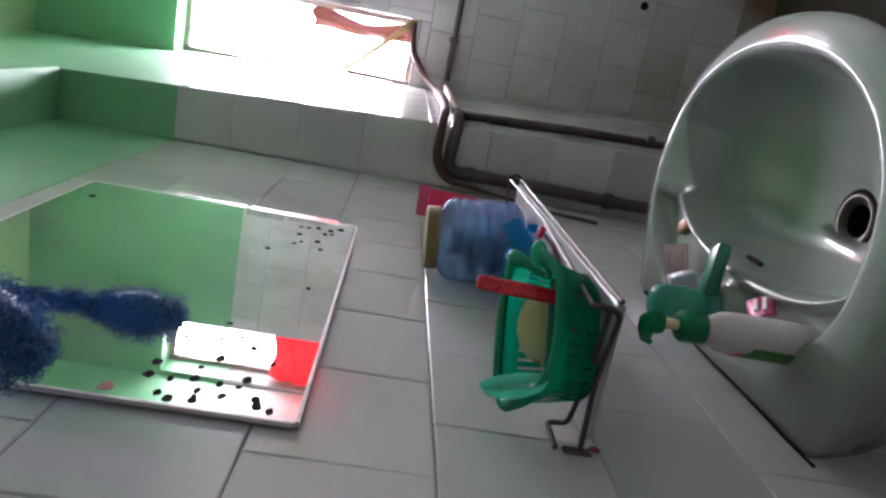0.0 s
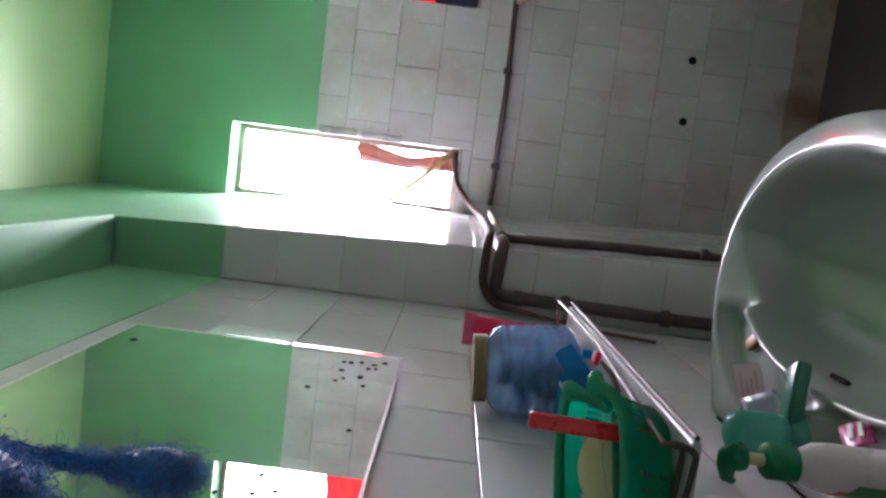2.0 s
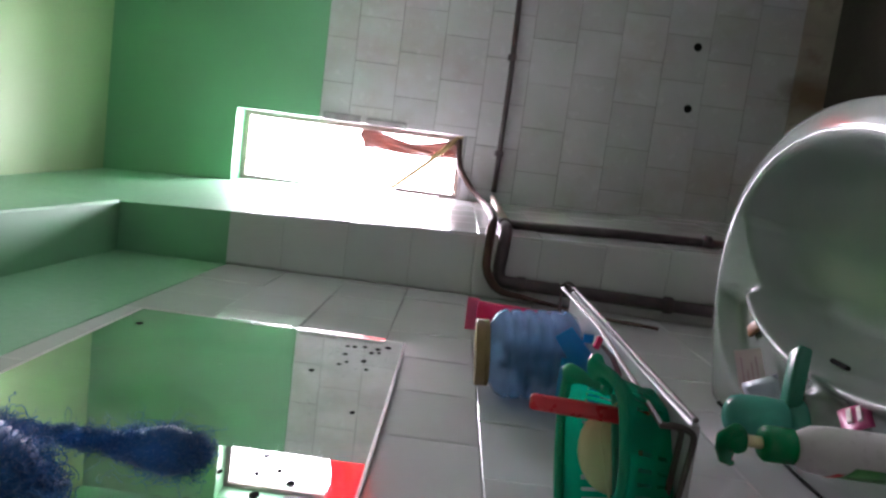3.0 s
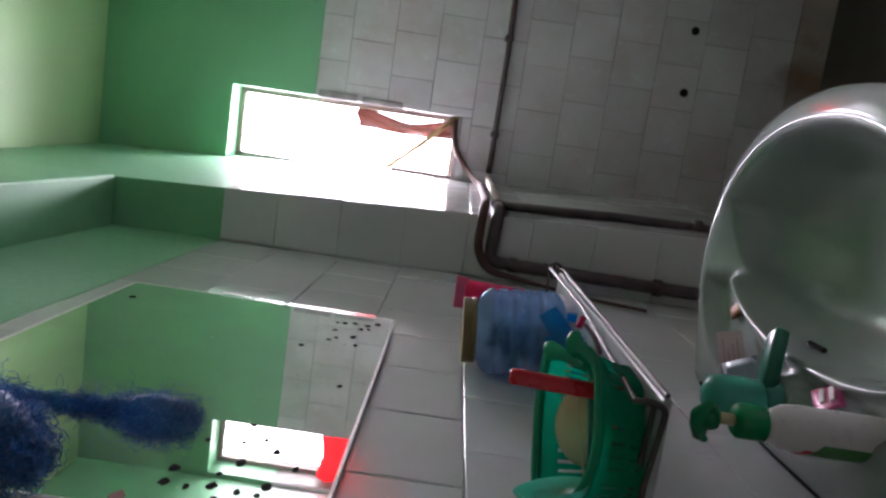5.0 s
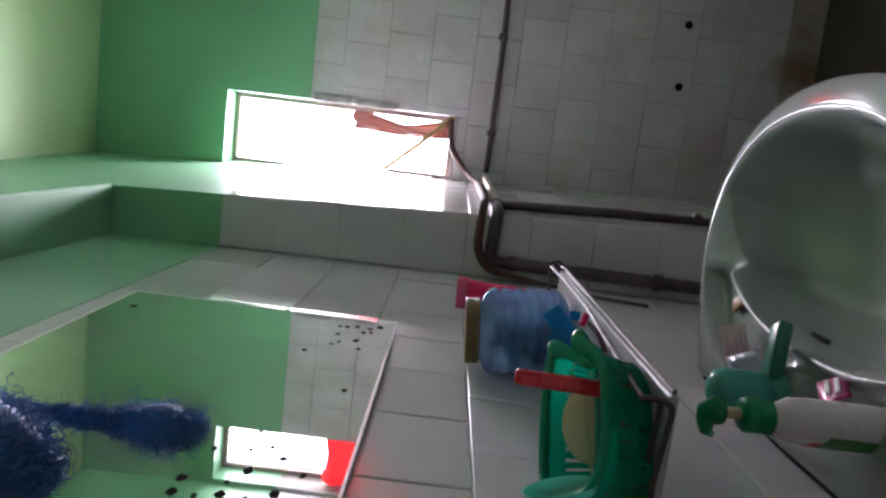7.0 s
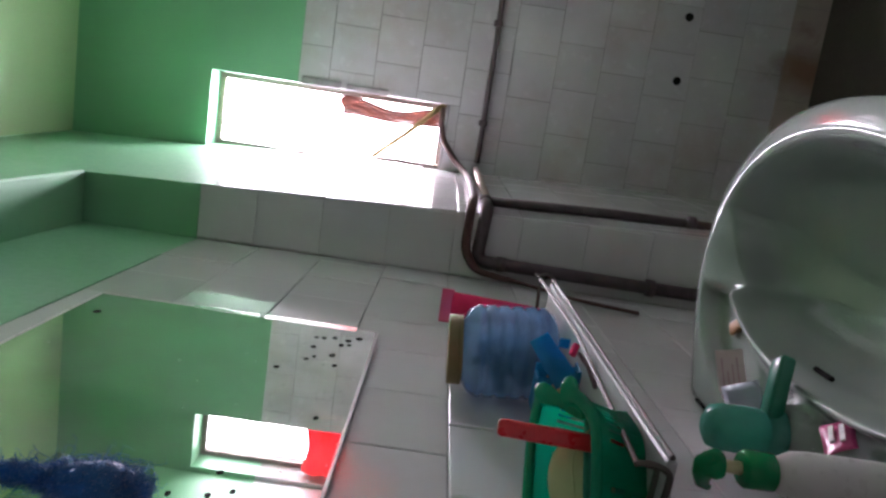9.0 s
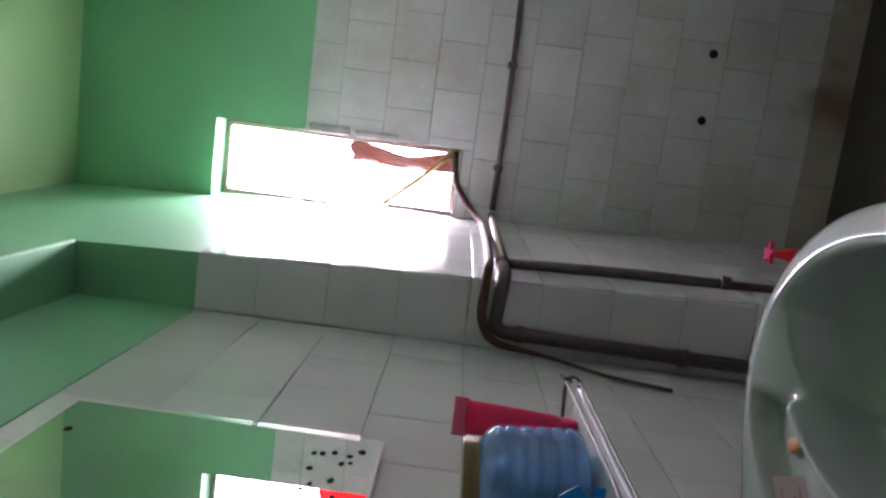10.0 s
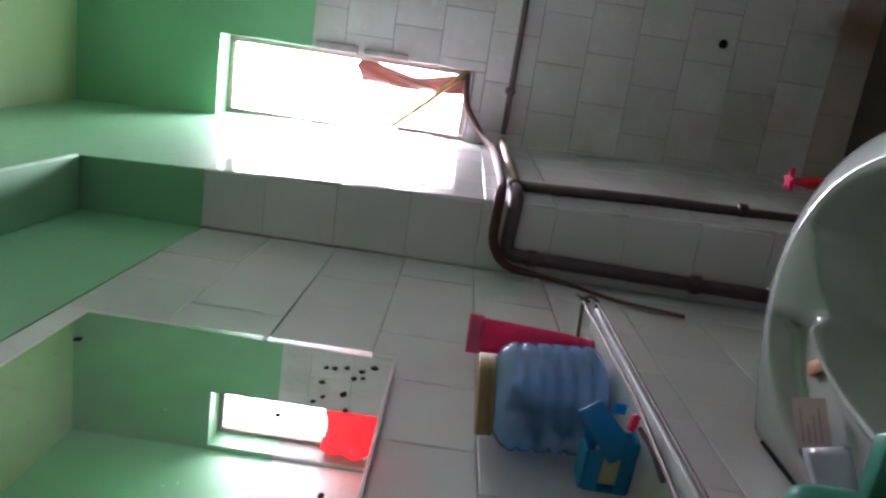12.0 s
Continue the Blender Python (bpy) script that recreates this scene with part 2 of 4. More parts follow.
mt.links.new(dust_s.outputs[0], dust_m.inputs[0])
mt.links.new(mb.outputs[0], dust_m.inputs[1])
mt.links.new(dust_d.outputs[0], dust_m.inputs[2])
mt.links.new(dust_m.outputs[0], mt.nodes["Material Output"].inputs["Surface"])
m = bpy.data.materials.new("window_glass")
m.use_nodes = True
gb = m.node_tree.nodes["Principled BSDF"]
gb.inputs["Base Color"].default_value, gb.inputs["Roughness"].default_value = (0.95, 0.97, 0.96, 1), 0.03
gb.inputs["Transmission Weight"].default_value = 1.0
gb.inputs["IOR"].default_value = 1.02
GLASS = m


# ---- mesh helpers ----
def finish(name, bm, mat, smooth=False):
    me = bpy.data.meshes.new(name)
    bmesh.ops.recalc_face_normals(bm, faces=bm.faces)
    bm.to_mesh(me)
    bm.free()
    me.materials.append(mat)
    if smooth:
        for p in me.polygons:
            p.use_smooth = True
    return me


def part(name, bm, mat, parent, label="", smooth=False):
    ob = new(name, finish(name, bm, mat, smooth))
    if parent:
        ob.parent = parent
    return tagged(ob, label)


def thing(name, label, category, at=(0, 0, 0), group="", kind=""):
    ob = new(name)
    ob.empty_display_size = 0.05
    ob.location = at
    return tagged(ob, label, category, group, kind)


def box(bm, x0, y0, z0, x1, y1, z1, bevel=0.0, seg=2):
    g = bmesh.ops.create_cube(bm, size=1)
    bmesh.ops.transform(bm, matrix=Matrix.Translation(((x0 + x1) / 2, (y0 + y1) / 2, (z0 + z1) / 2)) @ Matrix.Diagonal((x1 - x0, y1 - y0, z1 - z0, 1)), verts=g["verts"])
    if bevel:
        es = list({e for v in g["verts"] for e in v.link_edges})
        bmesh.ops.bevel(bm, geom=es, offset=bevel, segments=seg, affect="EDGES", profile=0.5)
    return bm


def hexa(bm, pts):
    """A block from four bottom and four top corners."""
    v = [bm.verts.new(p) for p in pts]
    for f in ((3, 2, 1, 0), (4, 5, 6, 7), (0, 1, 5, 4), (1, 2, 6, 5), (2, 3, 7, 6), (3, 0, 4, 7)):
        bm.faces.new([v[i] for i in f])
    return bm


def tube(bm, pts, r, sides=10, closed_ends=True):
    """A round bar swept along points; r is a number or one radius a point."""
    pts = [Vector(p) for p in pts]
    radii = r if isinstance(r, (list, tuple)) else [r] * len(pts)
    rings, up = [], None
    for i, p in enumerate(pts):
        d = (pts[min(i + 1, len(pts) - 1)] - pts[max(i - 1, 0)]).normalized()
        if up is None:
            up = d.orthogonal().normalized()
        up = (up - d * up.dot(d)).normalized()
        side = d.cross(up)
        rings.append([bm.verts.new(p + (up * math.cos(a) + side * math.sin(a)) * radii[i]) for a in (2 * math.pi * k / sides for k in range(sides))])
    for a, b in zip(rings, rings[1:]):
        for k in range(sides):
            bm.faces.new((a[k], a[(k + 1) % sides], b[(k + 1) % sides], b[k]))
    if closed_ends:
        bm.faces.new(rings[0][::-1])
        bm.faces.new(rings[-1])
    return bm


def bend(pts, radius=0.03, n=5):
    """A line of points with its corners rounded."""
    pts = [Vector(p) for p in pts]
    out = [pts[0]]
    for a, b, c in zip(pts, pts[1:], pts[2:]):
        ra = min(radius, (a - b).length * 0.45, (c - b).length * 0.45)
        p0, p1 = b + (a - b).normalized() * ra, b + (c - b).normalized() * ra
        out += [p0.lerp(b, t).lerp(b.lerp(p1, t), t) for t in (k / n for k in range(n + 1))]
    return out + [pts[-1]]


def lathe(bm, profile, centre=(0, 0, 0), sides=28, squash=(1, 1), cap=True):
    """A turned body about the z axis from (radius, height) pairs."""
    rings = []
    for r, z in profile:
        rings.append([bm.verts.new((centre[0] + r * squash[0] * math.cos(a), centre[1] + r * squash[1] * math.sin(a), centre[2] + z)) for a in (2 * math.pi * k / sides for k in range(sides))])
    for a, b in zip(rings, rings[1:]):
        for k in range(sides):
            bm.faces.new((a[k], a[(k + 1) % sides], b[(k + 1) % sides], b[k]))
    if cap:
        bm.faces.new(rings[0][::-1])
        bm.faces.new(rings[-1])
    return bm


def structure(name, bm, mat, label, category):
    return tagged(new(name, finish(name, bm, mat)), label, category, kind="structure")


# ---- the shell of the room ----
B = bmesh.new
GAP = 0.005                                 # tile faces stand proud of the grout by this
wall_west = structure("wall_west", box(B(), -0.2, SOUTH_Y, FLOOR, -GAP, PIER_Y, TOP), GROUT, "white glazed tiled wall carrying the mirror and basin", "wall")
part("plaster", box(B(), -0.2, SOUTH_Y, TOP, -0.002, PIER_Y, SOFFIT), GREEN, wall_west, "green painted plaster above the tiles")
bm = B()
hexa(bm, [(-0.2, PIER_Y + GAP, FLOOR), (alcove_x(PIER_Y, FLOOR) - GAP, PIER_Y + GAP, FLOOR), (alcove_x(FAR_Y, FLOOR) - GAP, 2.965, FLOOR), (-0.2, 2.965, FLOOR),
          (-0.2, PIER_Y + GAP, TOP), (alcove_x(PIER_Y, TOP) - GAP, PIER_Y + GAP, TOP), (alcove_x(FAR_Y, TOP) - GAP, 2.965, TOP), (-0.2, 2.965, TOP)])
wall_pier = structure("wall_pier", bm, GROUT, "projecting pier with white tiles beside the window", "wall")
bm = B()
hexa(bm, [(-0.2, PIER_Y + 0.002, TOP), (alcove_x(PIER_Y, TOP) - 0.002, PIER_Y + 0.002, TOP), (alcove_x(2.965, TOP) - 0.002, 2.965, TOP), (-0.2, 2.965, TOP),
          (-0.2, PIER_Y + 0.002, CEIL), (alcove_x(PIER_Y, CEIL) - 0.002, PIER_Y + 0.002, CEIL), (alcove_x(2.965, CEIL) - 0.002, 2.965, CEIL), (-0.2, 2.965, CEIL)])
part("plaster", bm, GREEN, wall_pier, "green painted plaster above the tiles")
structure("wall_beam", box(B(), -0.2, SOUTH_Y, SOFFIT, BEAM_X, PIER_Y - 0.001, CEIL, 0.004, 1), GREEN, "green painted concrete beam under the ceiling", "beam")

W1X0, W1X1, W2X0, W2X1 = 0.10, 0.446, 0.99, 1.228


WIN2_Z1 = 2.238


def far_blocks(front, z0, z1):
    bm = B()
    for x0, x1, a, b in ((-0.2, W1X0, z0, z1), (W1X1, W2X0, z0, z1), (W2X1, EAST_X + 0.2, z0, z1), (W1X0, W1X1, z0, WIN_Z0), (W2X0, W2X1, z0, WIN_Z0), (W1X0, W1X1, WIN_Z1, z1), (W2X0, W2X1, WIN2_Z1, z1)):
        a, b = max(a, z0), min(b, z1)
        if b - a > 0.001:
            box(bm, x0, front, a, x1, FAR_Y + 0.2, b)
    return bm


wall_north = structure("wall_north", far_blocks(FAR_Y + GAP, FLOOR, TOP), GROUT_FAR, "white tiled end wall with two narrow windows", "wall")
part("plaster", far_blocks(FAR_Y + 0.002, TOP, CEIL), GREEN, wall_north, "green painted plaster above the tiles")
wall_east = structure("wall_east", box(B(), EAST_X + GAP, SOUTH_Y, FLOOR, EAST_X + 0.2, FAR_Y, TOP), GROUT_PALE, "white tiled side wall seen in the mirror", "wall")
part("plaster", box(B(), EAST_X + 0.002, SOUTH_Y, TOP, EAST_X + 0.2, FAR_Y, CEIL), GREEN, wall_east, "green painted plaster above the tiles")
# never in view; closes the room and bounces window light onto the end wall
wall_south = structure("wall_south", box(B(), -0.2, SOUTH_Y - 0.2, FLOOR, EAST_X + 0.2, SOUTH_Y, TOP), BOUNCE_WALL, "unseen wall closing the room, kept pale to bounce light", "wall")
part("plaster", box(B(), -0.2, SOUTH_Y - 0.2, TOP, EAST_X + 0.2, SOUTH_Y, CEIL), BOUNCE_WALL, wall_south)
structure("floor", box(B(), -0.2, SOUTH_Y - 0.2, FLOOR - 0.15, EAST_X + 0.2, FAR_Y + 0.2, FLOOR), FLOORM, "dark damp stone floor", "floor")
structure("ceiling", box(B(), -0.2, SOUTH_Y - 0.2, CEIL, EAST_X + 0.2, FAR_Y + 0.2, CEIL + 0.15), CEILING, "pale green painted ceiling", "ceiling")


# ---- windows ----
def window(name, x0, x1, label, z1=WIN_Z1):
    w = thing(name, label, "window", kind="structure")
    z0, y = WIN_Z0, FAR_Y + 0.11
    t = 0.021
    for a in ((x0, z0, x0 + t, z1), (x1 - t, z0, x1, z1), (x0 + t, z0, x1 - t, z0 + t), (x0 + t, z1 - t, x1 - t, z1)):
        part("window_frame", box(B(), a[0], y, a[1], a[2], y + 0.03, a[3], 0.003, 1), FRAME, w)
    pane = part("pane", box(B(), x0 + t, y + 0.014, z0 + t, x1 - t, y + 0.017, z1 - t), GLASS, w)
    pane.visible_shadow = False
    # thin forged bars with a pair of curls
    for xb in (x0 + (x1 - x0) * 0.3, x0 + (x1 - x0) * 0.7):
        side = 1 if xb < (x0 + x1) / 2 else -1
        bar = part("grille_bar", tube(B(), [(xb, y - 0.006, z1 - t), (xb, y - 0.006, z0 + t)], 0.0032, 6), PIPE, w)
        part("curl", tube(B(), bend([(xb, y - 0.006, z1 - 0.06), (xb + 0.03 * side, y - 0.006, z1 - 0.1), (xb + 0.03 * side, y - 0.006, z1 - 0.15), (xb, y - 0.006, z1 - 0.18)], 0.03), 0.0025, 6), PIPE, bar)
    return w


window_1 = window("window_1", alcove_x(FAR_Y + 0.11, 2.1) - 0.01, W1X1, "narrow glazed window in a thin weathered frame")
window_2 = window("window_2", W2X0, W2X1, "narrow glazed window with thin iron curls", WIN2_Z1)
part("window_sill", box(B(), alcove_x(FAR_Y, 1.3), FAR_Y - 0.002, WIN_Z0 - 0.012, W1X1, FAR_Y + 0.11, WIN_Z0 + 0.001, 0.003, 1), CEMENT, window_1)
part("window_sill", box(B(), W2X0, FAR_Y - 0.002, WIN_Z0 - 0.012, W2X1, FAR_Y + 0.11, WIN_Z0 + 0.001, 0.003, 1), CEMENT, window_2)

part("casement_edge", box(B(), 0.196, FAR_Y + 0.035, WIN_Z0 + 0.001, 0.213, FAR_Y + 0.07, 1.64, 0.002, 1), FRAME, window_1, "dark edge of the lower casement")
part("catch", box(B(), 0.215, FAR_Y + 0.03, 1.44, 0.25, FAR_Y + 0.04, 1.446, 0.001, 1), FRAME, window_1)

# ---- mirror ----
MY0, MY1, MZ0, MZ1 = 0.583, 1.262, 1.448, 1.903
mirror_turn = math.radians(0.4)
mirror = thing("wall_mirror", "frameless wall mirror with dark spotted silvering on tiles", "mirror", (0.0032, MY0, 0))
mirror.rotation_euler = (0, 0, -mirror_turn)
ML = MY1 - MY0
part("mirror_plate", box(B(), 0, 0, MZ0, 0.004, ML, MZ1), MIRROR, mirror)
part("backing", box(B(), -0.003, 0.004, MZ0 + 0.004, -0.0002, ML - 0.004, MZ1 - 0.004), CEMENT, mirror)
for name, a in (("edge_strip", (ML, MZ0, ML + 0.0035, MZ1)), ("edge_strip", (0, MZ0 - 0.0035, ML, MZ0)), ("edge_strip", (-0.0035, MZ0, 0, MZ1)), ("edge_strip", (0, MZ1, ML, MZ1 + 0.003))):
    part(name, box(B(), 0, a[0], a[1], 0.0046, a[2], a[3]), WHITE_PL, mirror, "pale ground glass edge")
# window glare on the bevel, shaped as added metal strips tilted towards the window
for za, zb, wa, wb in ((1.752, 1.642, 0.002, 0.006), (1.634, 1.556, 0.006, 0.0075), (1.556, 1.48, 0.0075, 0.009)):
    part("chipped_edge", hexa(B(), [(0.001, ML + 0.0036, zb), (0.001, ML - wb, zb), (0.0048, ML - wb, zb), (0.0058 + wb * 0.13, ML + 0.0036, zb),
                                    (0.001, ML + 0.0036, za), (0.001, ML - wa, za), (0.0048, ML - wa, za), (0.0058 + wa * 0.13, ML + 0.0036, za)]), GLINT_EDGE, mirror, "bright strip tilted to give the window glare on the bevel")
SPOTS = [(0.763, 1.548), (0.733, 1.527), (0.711, 1.511), (0.722, 1.546), (0.68, 1.536), (0.655, 1.548), (0.716, 1.58), (0.654, 1.588), (0.629, 1.587), (0.626, 1.567),
         (0.633, 1.547), (0.612, 1.539), (0.599, 1.569), (0.592, 1.558), (0.594, 1.538), (0.6, 1.539), (0.629, 1.524), (0.608, 1.517), (0.628, 1.506), (0.644, 1.502),
         (0.683, 1.486), (0.61, 1.487), (0.6, 1.484), (0.594, 1.472), (1.051, 1.564), (1.096, 1.532), (1.111, 1.523), (1.151, 1.532),
         (1.196, 1.535), (1.199, 1.524), (1.205, 1.508), (1.175, 1.493), (1.2, 1.486), (1.18, 1.482), (1.217, 1.471), (1.126, 1.499), (1.086, 1.49), (0.91, 1.483), (1.169, 1.867)]
rng = random.Random(4)


def blotch(bm, y, z, r):
    ring = [bm.verts.new((0.0043, y + r * 1.45 * math.cos(a) * rng.uniform(0.75, 1.2), z + r * math.sin(a) * rng.uniform(0.75, 1.2))) for a in (2 * math.pi * k / 9 for k in range(9))]
    back = [bm.verts.new((0.0035, v.co.y, v.co.z)) for v in ring]
    bm.faces.new(ring)
    for k in range(9):
        bm.faces.new((ring[k], back[k], back[(k + 1) % 9], ring[(k + 1) % 9]))
    return bm


for i, (y, z) in enumerate(SPOTS):
    part("spot", blotch(B(), y - MY0, z, rng.uniform(0.0034, 0.0058) * (0.85 if y < 0.8 else 1.5 if z > 1.8 else 0.95)), DARK, mirror)
part("spot", blotch(B(), 0.014, 1.612, 0.006), RUST, mirror, "reddish brown blotch")


# ---- wash basin ----
def basin():
    top = thing("wash_basin", "white ceramic wash basin with soap recesses, fixed to tiled wall", "basin")
    centre, drain = Vector((0.262, 0.93)), Vector((0.225, 0.905))
    rim_z, n = 0.945, 192
    angles = [2 * math.pi * k / n for k in range(n)]

    def edge(inside):
        """Where rays from the centre leave a plan outline."""
        out = []
        for a in angles:
            d = Vector((math.cos(a), math.sin(a)))
            lo, hi = 0.0, 0.8
            for _ in range(34):
                r = (lo + hi) / 2
                lo, hi = (r, hi) if inside(centre.x + d.x * r, centre.y + d.y * r) else (lo, r)
            out.append(centre + d * lo)
        return out

    def in_outer(x, y):
        y -= 0.945
        if x >= 0.2:
            return abs((x - 0.2) / 0.266) ** 2.2 + abs(y / 0.335) ** 2.2 < 1
        return x > 0 and abs(y) < 0.335 - 0.06 * ((0.2 - x) / 0.2) ** 1.6

    def in_rim(x, y):
        return abs((x - 0.212) / (0.213 if x > 0.212 else 0.186)) ** 2.15 + abs((y - 0.948) / 0.284) ** 2.15 < 1

    def in_ridge(x, y):
        return x > 0.3 or abs((x - 0.3) / 0.173) ** 2.3 + abs((y - 0.895) / 0.302) ** 2.3 < 1

    outer, rim = edge(in_outer), edge(in_rim)
    mouth = edge(lambda x, y: in_rim(x, y) and in_ridge(x, y))
    reach = [(m - centre).length for m in mouth]
    for _ in range(10):
        reach = [(reach[k - 2] + reach[k - 1] + reach[k] + reach[(k + 1) % n] + reach[(k + 2) % n]) / 5 for k in range(n)]
    belly = [centre + (m - centre).normalized() * r for m, r in zip(mouth, reach)]
    mouth = [m + (centre - m).normalized() * 0.004 for m in mouth]
    gap = [(r - m).length for r, m in zip(rim, mouth)]
    depth = [min(0.03, max(0.0, g - 0.006) * 0.9) for g in gap]
    # the ridge rises behind the bowl between two angles; elsewhere the bowl runs up to the rim itself
    ridged = []
    for a in angles:
        f = min(1.0, max(0.0, (math.degrees(a) - 105) / 5)) if a < math.pi else min(1.0, max(0.0, (262 - math.degrees(a)) / 8))
        ridged.append(f * f * (3 - 2 * f))

    bm = B()
    rings = []

    def ring(fn):
        rings.append([bm.verts.new(fn(k)) for k in range(n)])
    for s, z in ((0.45, 0.74), (0.62, 0.76), (0.8, 0.80), (0.92, 0.855), (0.985, 0.9), (1.0, 0.917), (1.0, 0.925)):
        ring(lambda k: Vector((max(0.0, 0.16 + (outer[k].x - 0.16) * s) if outer[k].x > 0.004 else outer[k].x, 0.945 + (outer[k].y - 0.945) * s, z)))
    for t, z in ((0.06, 0.93), (0.3, 0.9365), (0.55, 0.941), (0.8, 0.944), (0.93, 0.9452), (1.0, 0.945)):
        ring(lambda k: (*outer[k].lerp(rim[k], t), z))

    def on_deck(k, u, sink):
        p = rim[k].lerp(mouth[k], u)
        stand = min(1.0, max(0.0, (math.hypot(p.x - 0.068, p.y - 0.915) - 0.036) / 0.014))
        flat = depth[k] * sink * (stand if sink > 0.3 else 1)
        slope = 0.42 * gap[k] * u ** 1.2
        return Vector((p.x, p.y, rim_z - 0.0004 * (u > 0) - flat * ridged[k] - slope * (1 - ridged[k])))
    for u, sink in ((0.03, 0.06), (0.07, 0.35), (0.11, 0.75), (0.16, 0.95), (0.24, 1.0), (0.34, 1.0), (0.44, 1.0), (0.54, 1.0), (0.64, 1.0), (0.73, 0.97), (0.81, 0.8), (0.88, 0.5), (0.94, 0.25), (1.0, 0.2)):
        ring(lambda k: on_deck(k, u, sink))
    for s, z in ((0.985, -0.003), (0.97, -0.009), (0.95, -0.022), (0.925, -0.042), (0.885, -0.068), (0.81, -0.094), (0.69, -0.115), (0.53, -0.13), (0.37, -0.139), (0.24, -0.1435)):
        def bowl(k, s=s, z=z):
            p = drain + (belly[k].lerp(mouth[k], max(0.0, (s - 0.8) / 0.2)) - drain) * s
            return Vector((p.x, p.y, rim_z + z - (depth[k] * 0.2 * ridged[k] + 0.42 * gap[k] * (1 - ridged[k])) * max(0.0, (s - 0.7) / 0.3)))
        ring(bowl)
    for r, z in ((0.047, -0.1455), (0.033, -0.147)):
        ring(lambda k: (*(drain + (mouth[k] - drain).normalized() * r), rim_z + z))
    for a, b in zip(rings, rings[1:]):
        for k in range(n):
            bm.faces.new((a[k], a[(k + 1) % n], b[(k + 1) % n], b[k]))
    bm.faces.new(rings[0][::-1])
    part("bowl", bm, CERAMIC, top, smooth=True)
    dx, dy, dz = drain.x, drain.y, rim_z - 0.147
    part("drain_ring", lathe(B(), [(0.022, -0.004), (0.03, 0.002), (0.034, 0.004), (0.037, 0.001), (0.037, -0.004)], (dx, dy, dz), 32, cap=False), STEEL, top, "chrome drain ring", True)
    part("drain_seal", lathe(B(), [(0.0355, 0.002), (0.039, 0.003), (0.042, 0.001), (0.042, -0.003)], (dx, dy, dz), 32, cap=False), DARK, top, "blackened seal round the drain", True)
    part("drain_well", lathe(B(), [(0.002, -0.03), (0.02, -0.03), (0.024, -0.002)], (dx, dy, dz), 24, cap=False), DARK, top, "dark drain opening")
    part("overflow_slot", box(B(), 0.1405, 0.915, 0.893, 0.1465, 0.955, 0.9, 0.002, 1), DARK, top)
    part("sealant", tube(B(), [(0.002, 0.65 + 0.054 * k, 0.9305 + 0.0012 * math.sin(k * 1.7)) for k in range(11)], 0.002, 8), DARK, top, "blackened sealant along the wall")
    return top


basin()


# ---- glass shelf with a rail ----
def shelf():
    s = thing("wall_shelf", "small bathroom shelf with thin metal rail, crowded with toiletries", "shelf")
    part("shelf_board", box(B(), 0.004, 0.632, 1.172, 0.143, 1.238, 1.181, 0.002, 1), SHELF_PL, s)
    part("front_rail", tube(B(), bend([(0.0, 1.243, 1.188), (0.148, 1.244, 1.197), (0.149, 0.93, 1.195), (0.14, 0.626, 1.205)], 0.015), 0.0026, 8), STEEL, s)
    part("lower_rail", tube(B(), bend([(0.0, 1.24, 1.17), (0.15, 1.242, 1.178), (0.147, 0.63, 1.178)], 0.012), 0.0024, 8), STEEL, s)
    # bent wire ends: a hook in front and two struts back to the wall
    part("bracket", tube(B(), bend([(0.14, 0.628, 1.205), (0.142, 0.625, 1.192), (0.137, 0.624, 1.179), (0.122, 0.624, 1.18), (0.07, 0.62, 1.187), (0.004, 0.614, 1.187)], 0.006), 0.0028, 8), STEEL, s, "tarnished wire bracket")
    part("bracket", tube(B(), bend([(0.14, 0.629, 1.206), (0.138, 0.631, 1.187), (0.06, 0.64, 1.188), (0.012, 0.645, 1.195), (0.006, 0.653, 1.212), (0.004, 0.61, 1.212)], 0.006), 0.0026, 8), STEEL, s, "tarnished wire bracket")
    part("bracket", tube(B(), bend([(0.15, 1.244, 1.2), (0.158, 1.238, 1.187), (0.15, 1.236, 1.176)], 0.006), 0.0026, 8), STEEL, s, "tarnished wire bracket")
    part("bracket", tube(B(), [(0.15, 1.236, 1.19), (0.15, 1.262, 1.203)], [0.0026, 0.0018], 8), STEEL, s, "bent wire tip")
    for y, z in ((0.612, 1.19), (1.238, 1.172)):
        part("wall_plate", box(B(), 0.0, y - 0.006, z - 0.014, 0.004, y + 0.006, z + 0.014, 0.0018, 1), STEEL, s)
    part("rust_blot", lathe(B(), [(0.0, 0.0), (0.006, 0.0), (0.0045, 0.0012), (0.0, 0.0014)], sides=12, cap=False), RUST, s, "red rust blot at the fixing").matrix_local = pose(0.0035, 0.617, 1.172, 0, 90, 0)
    return s


shelf()
SZ = 1.181


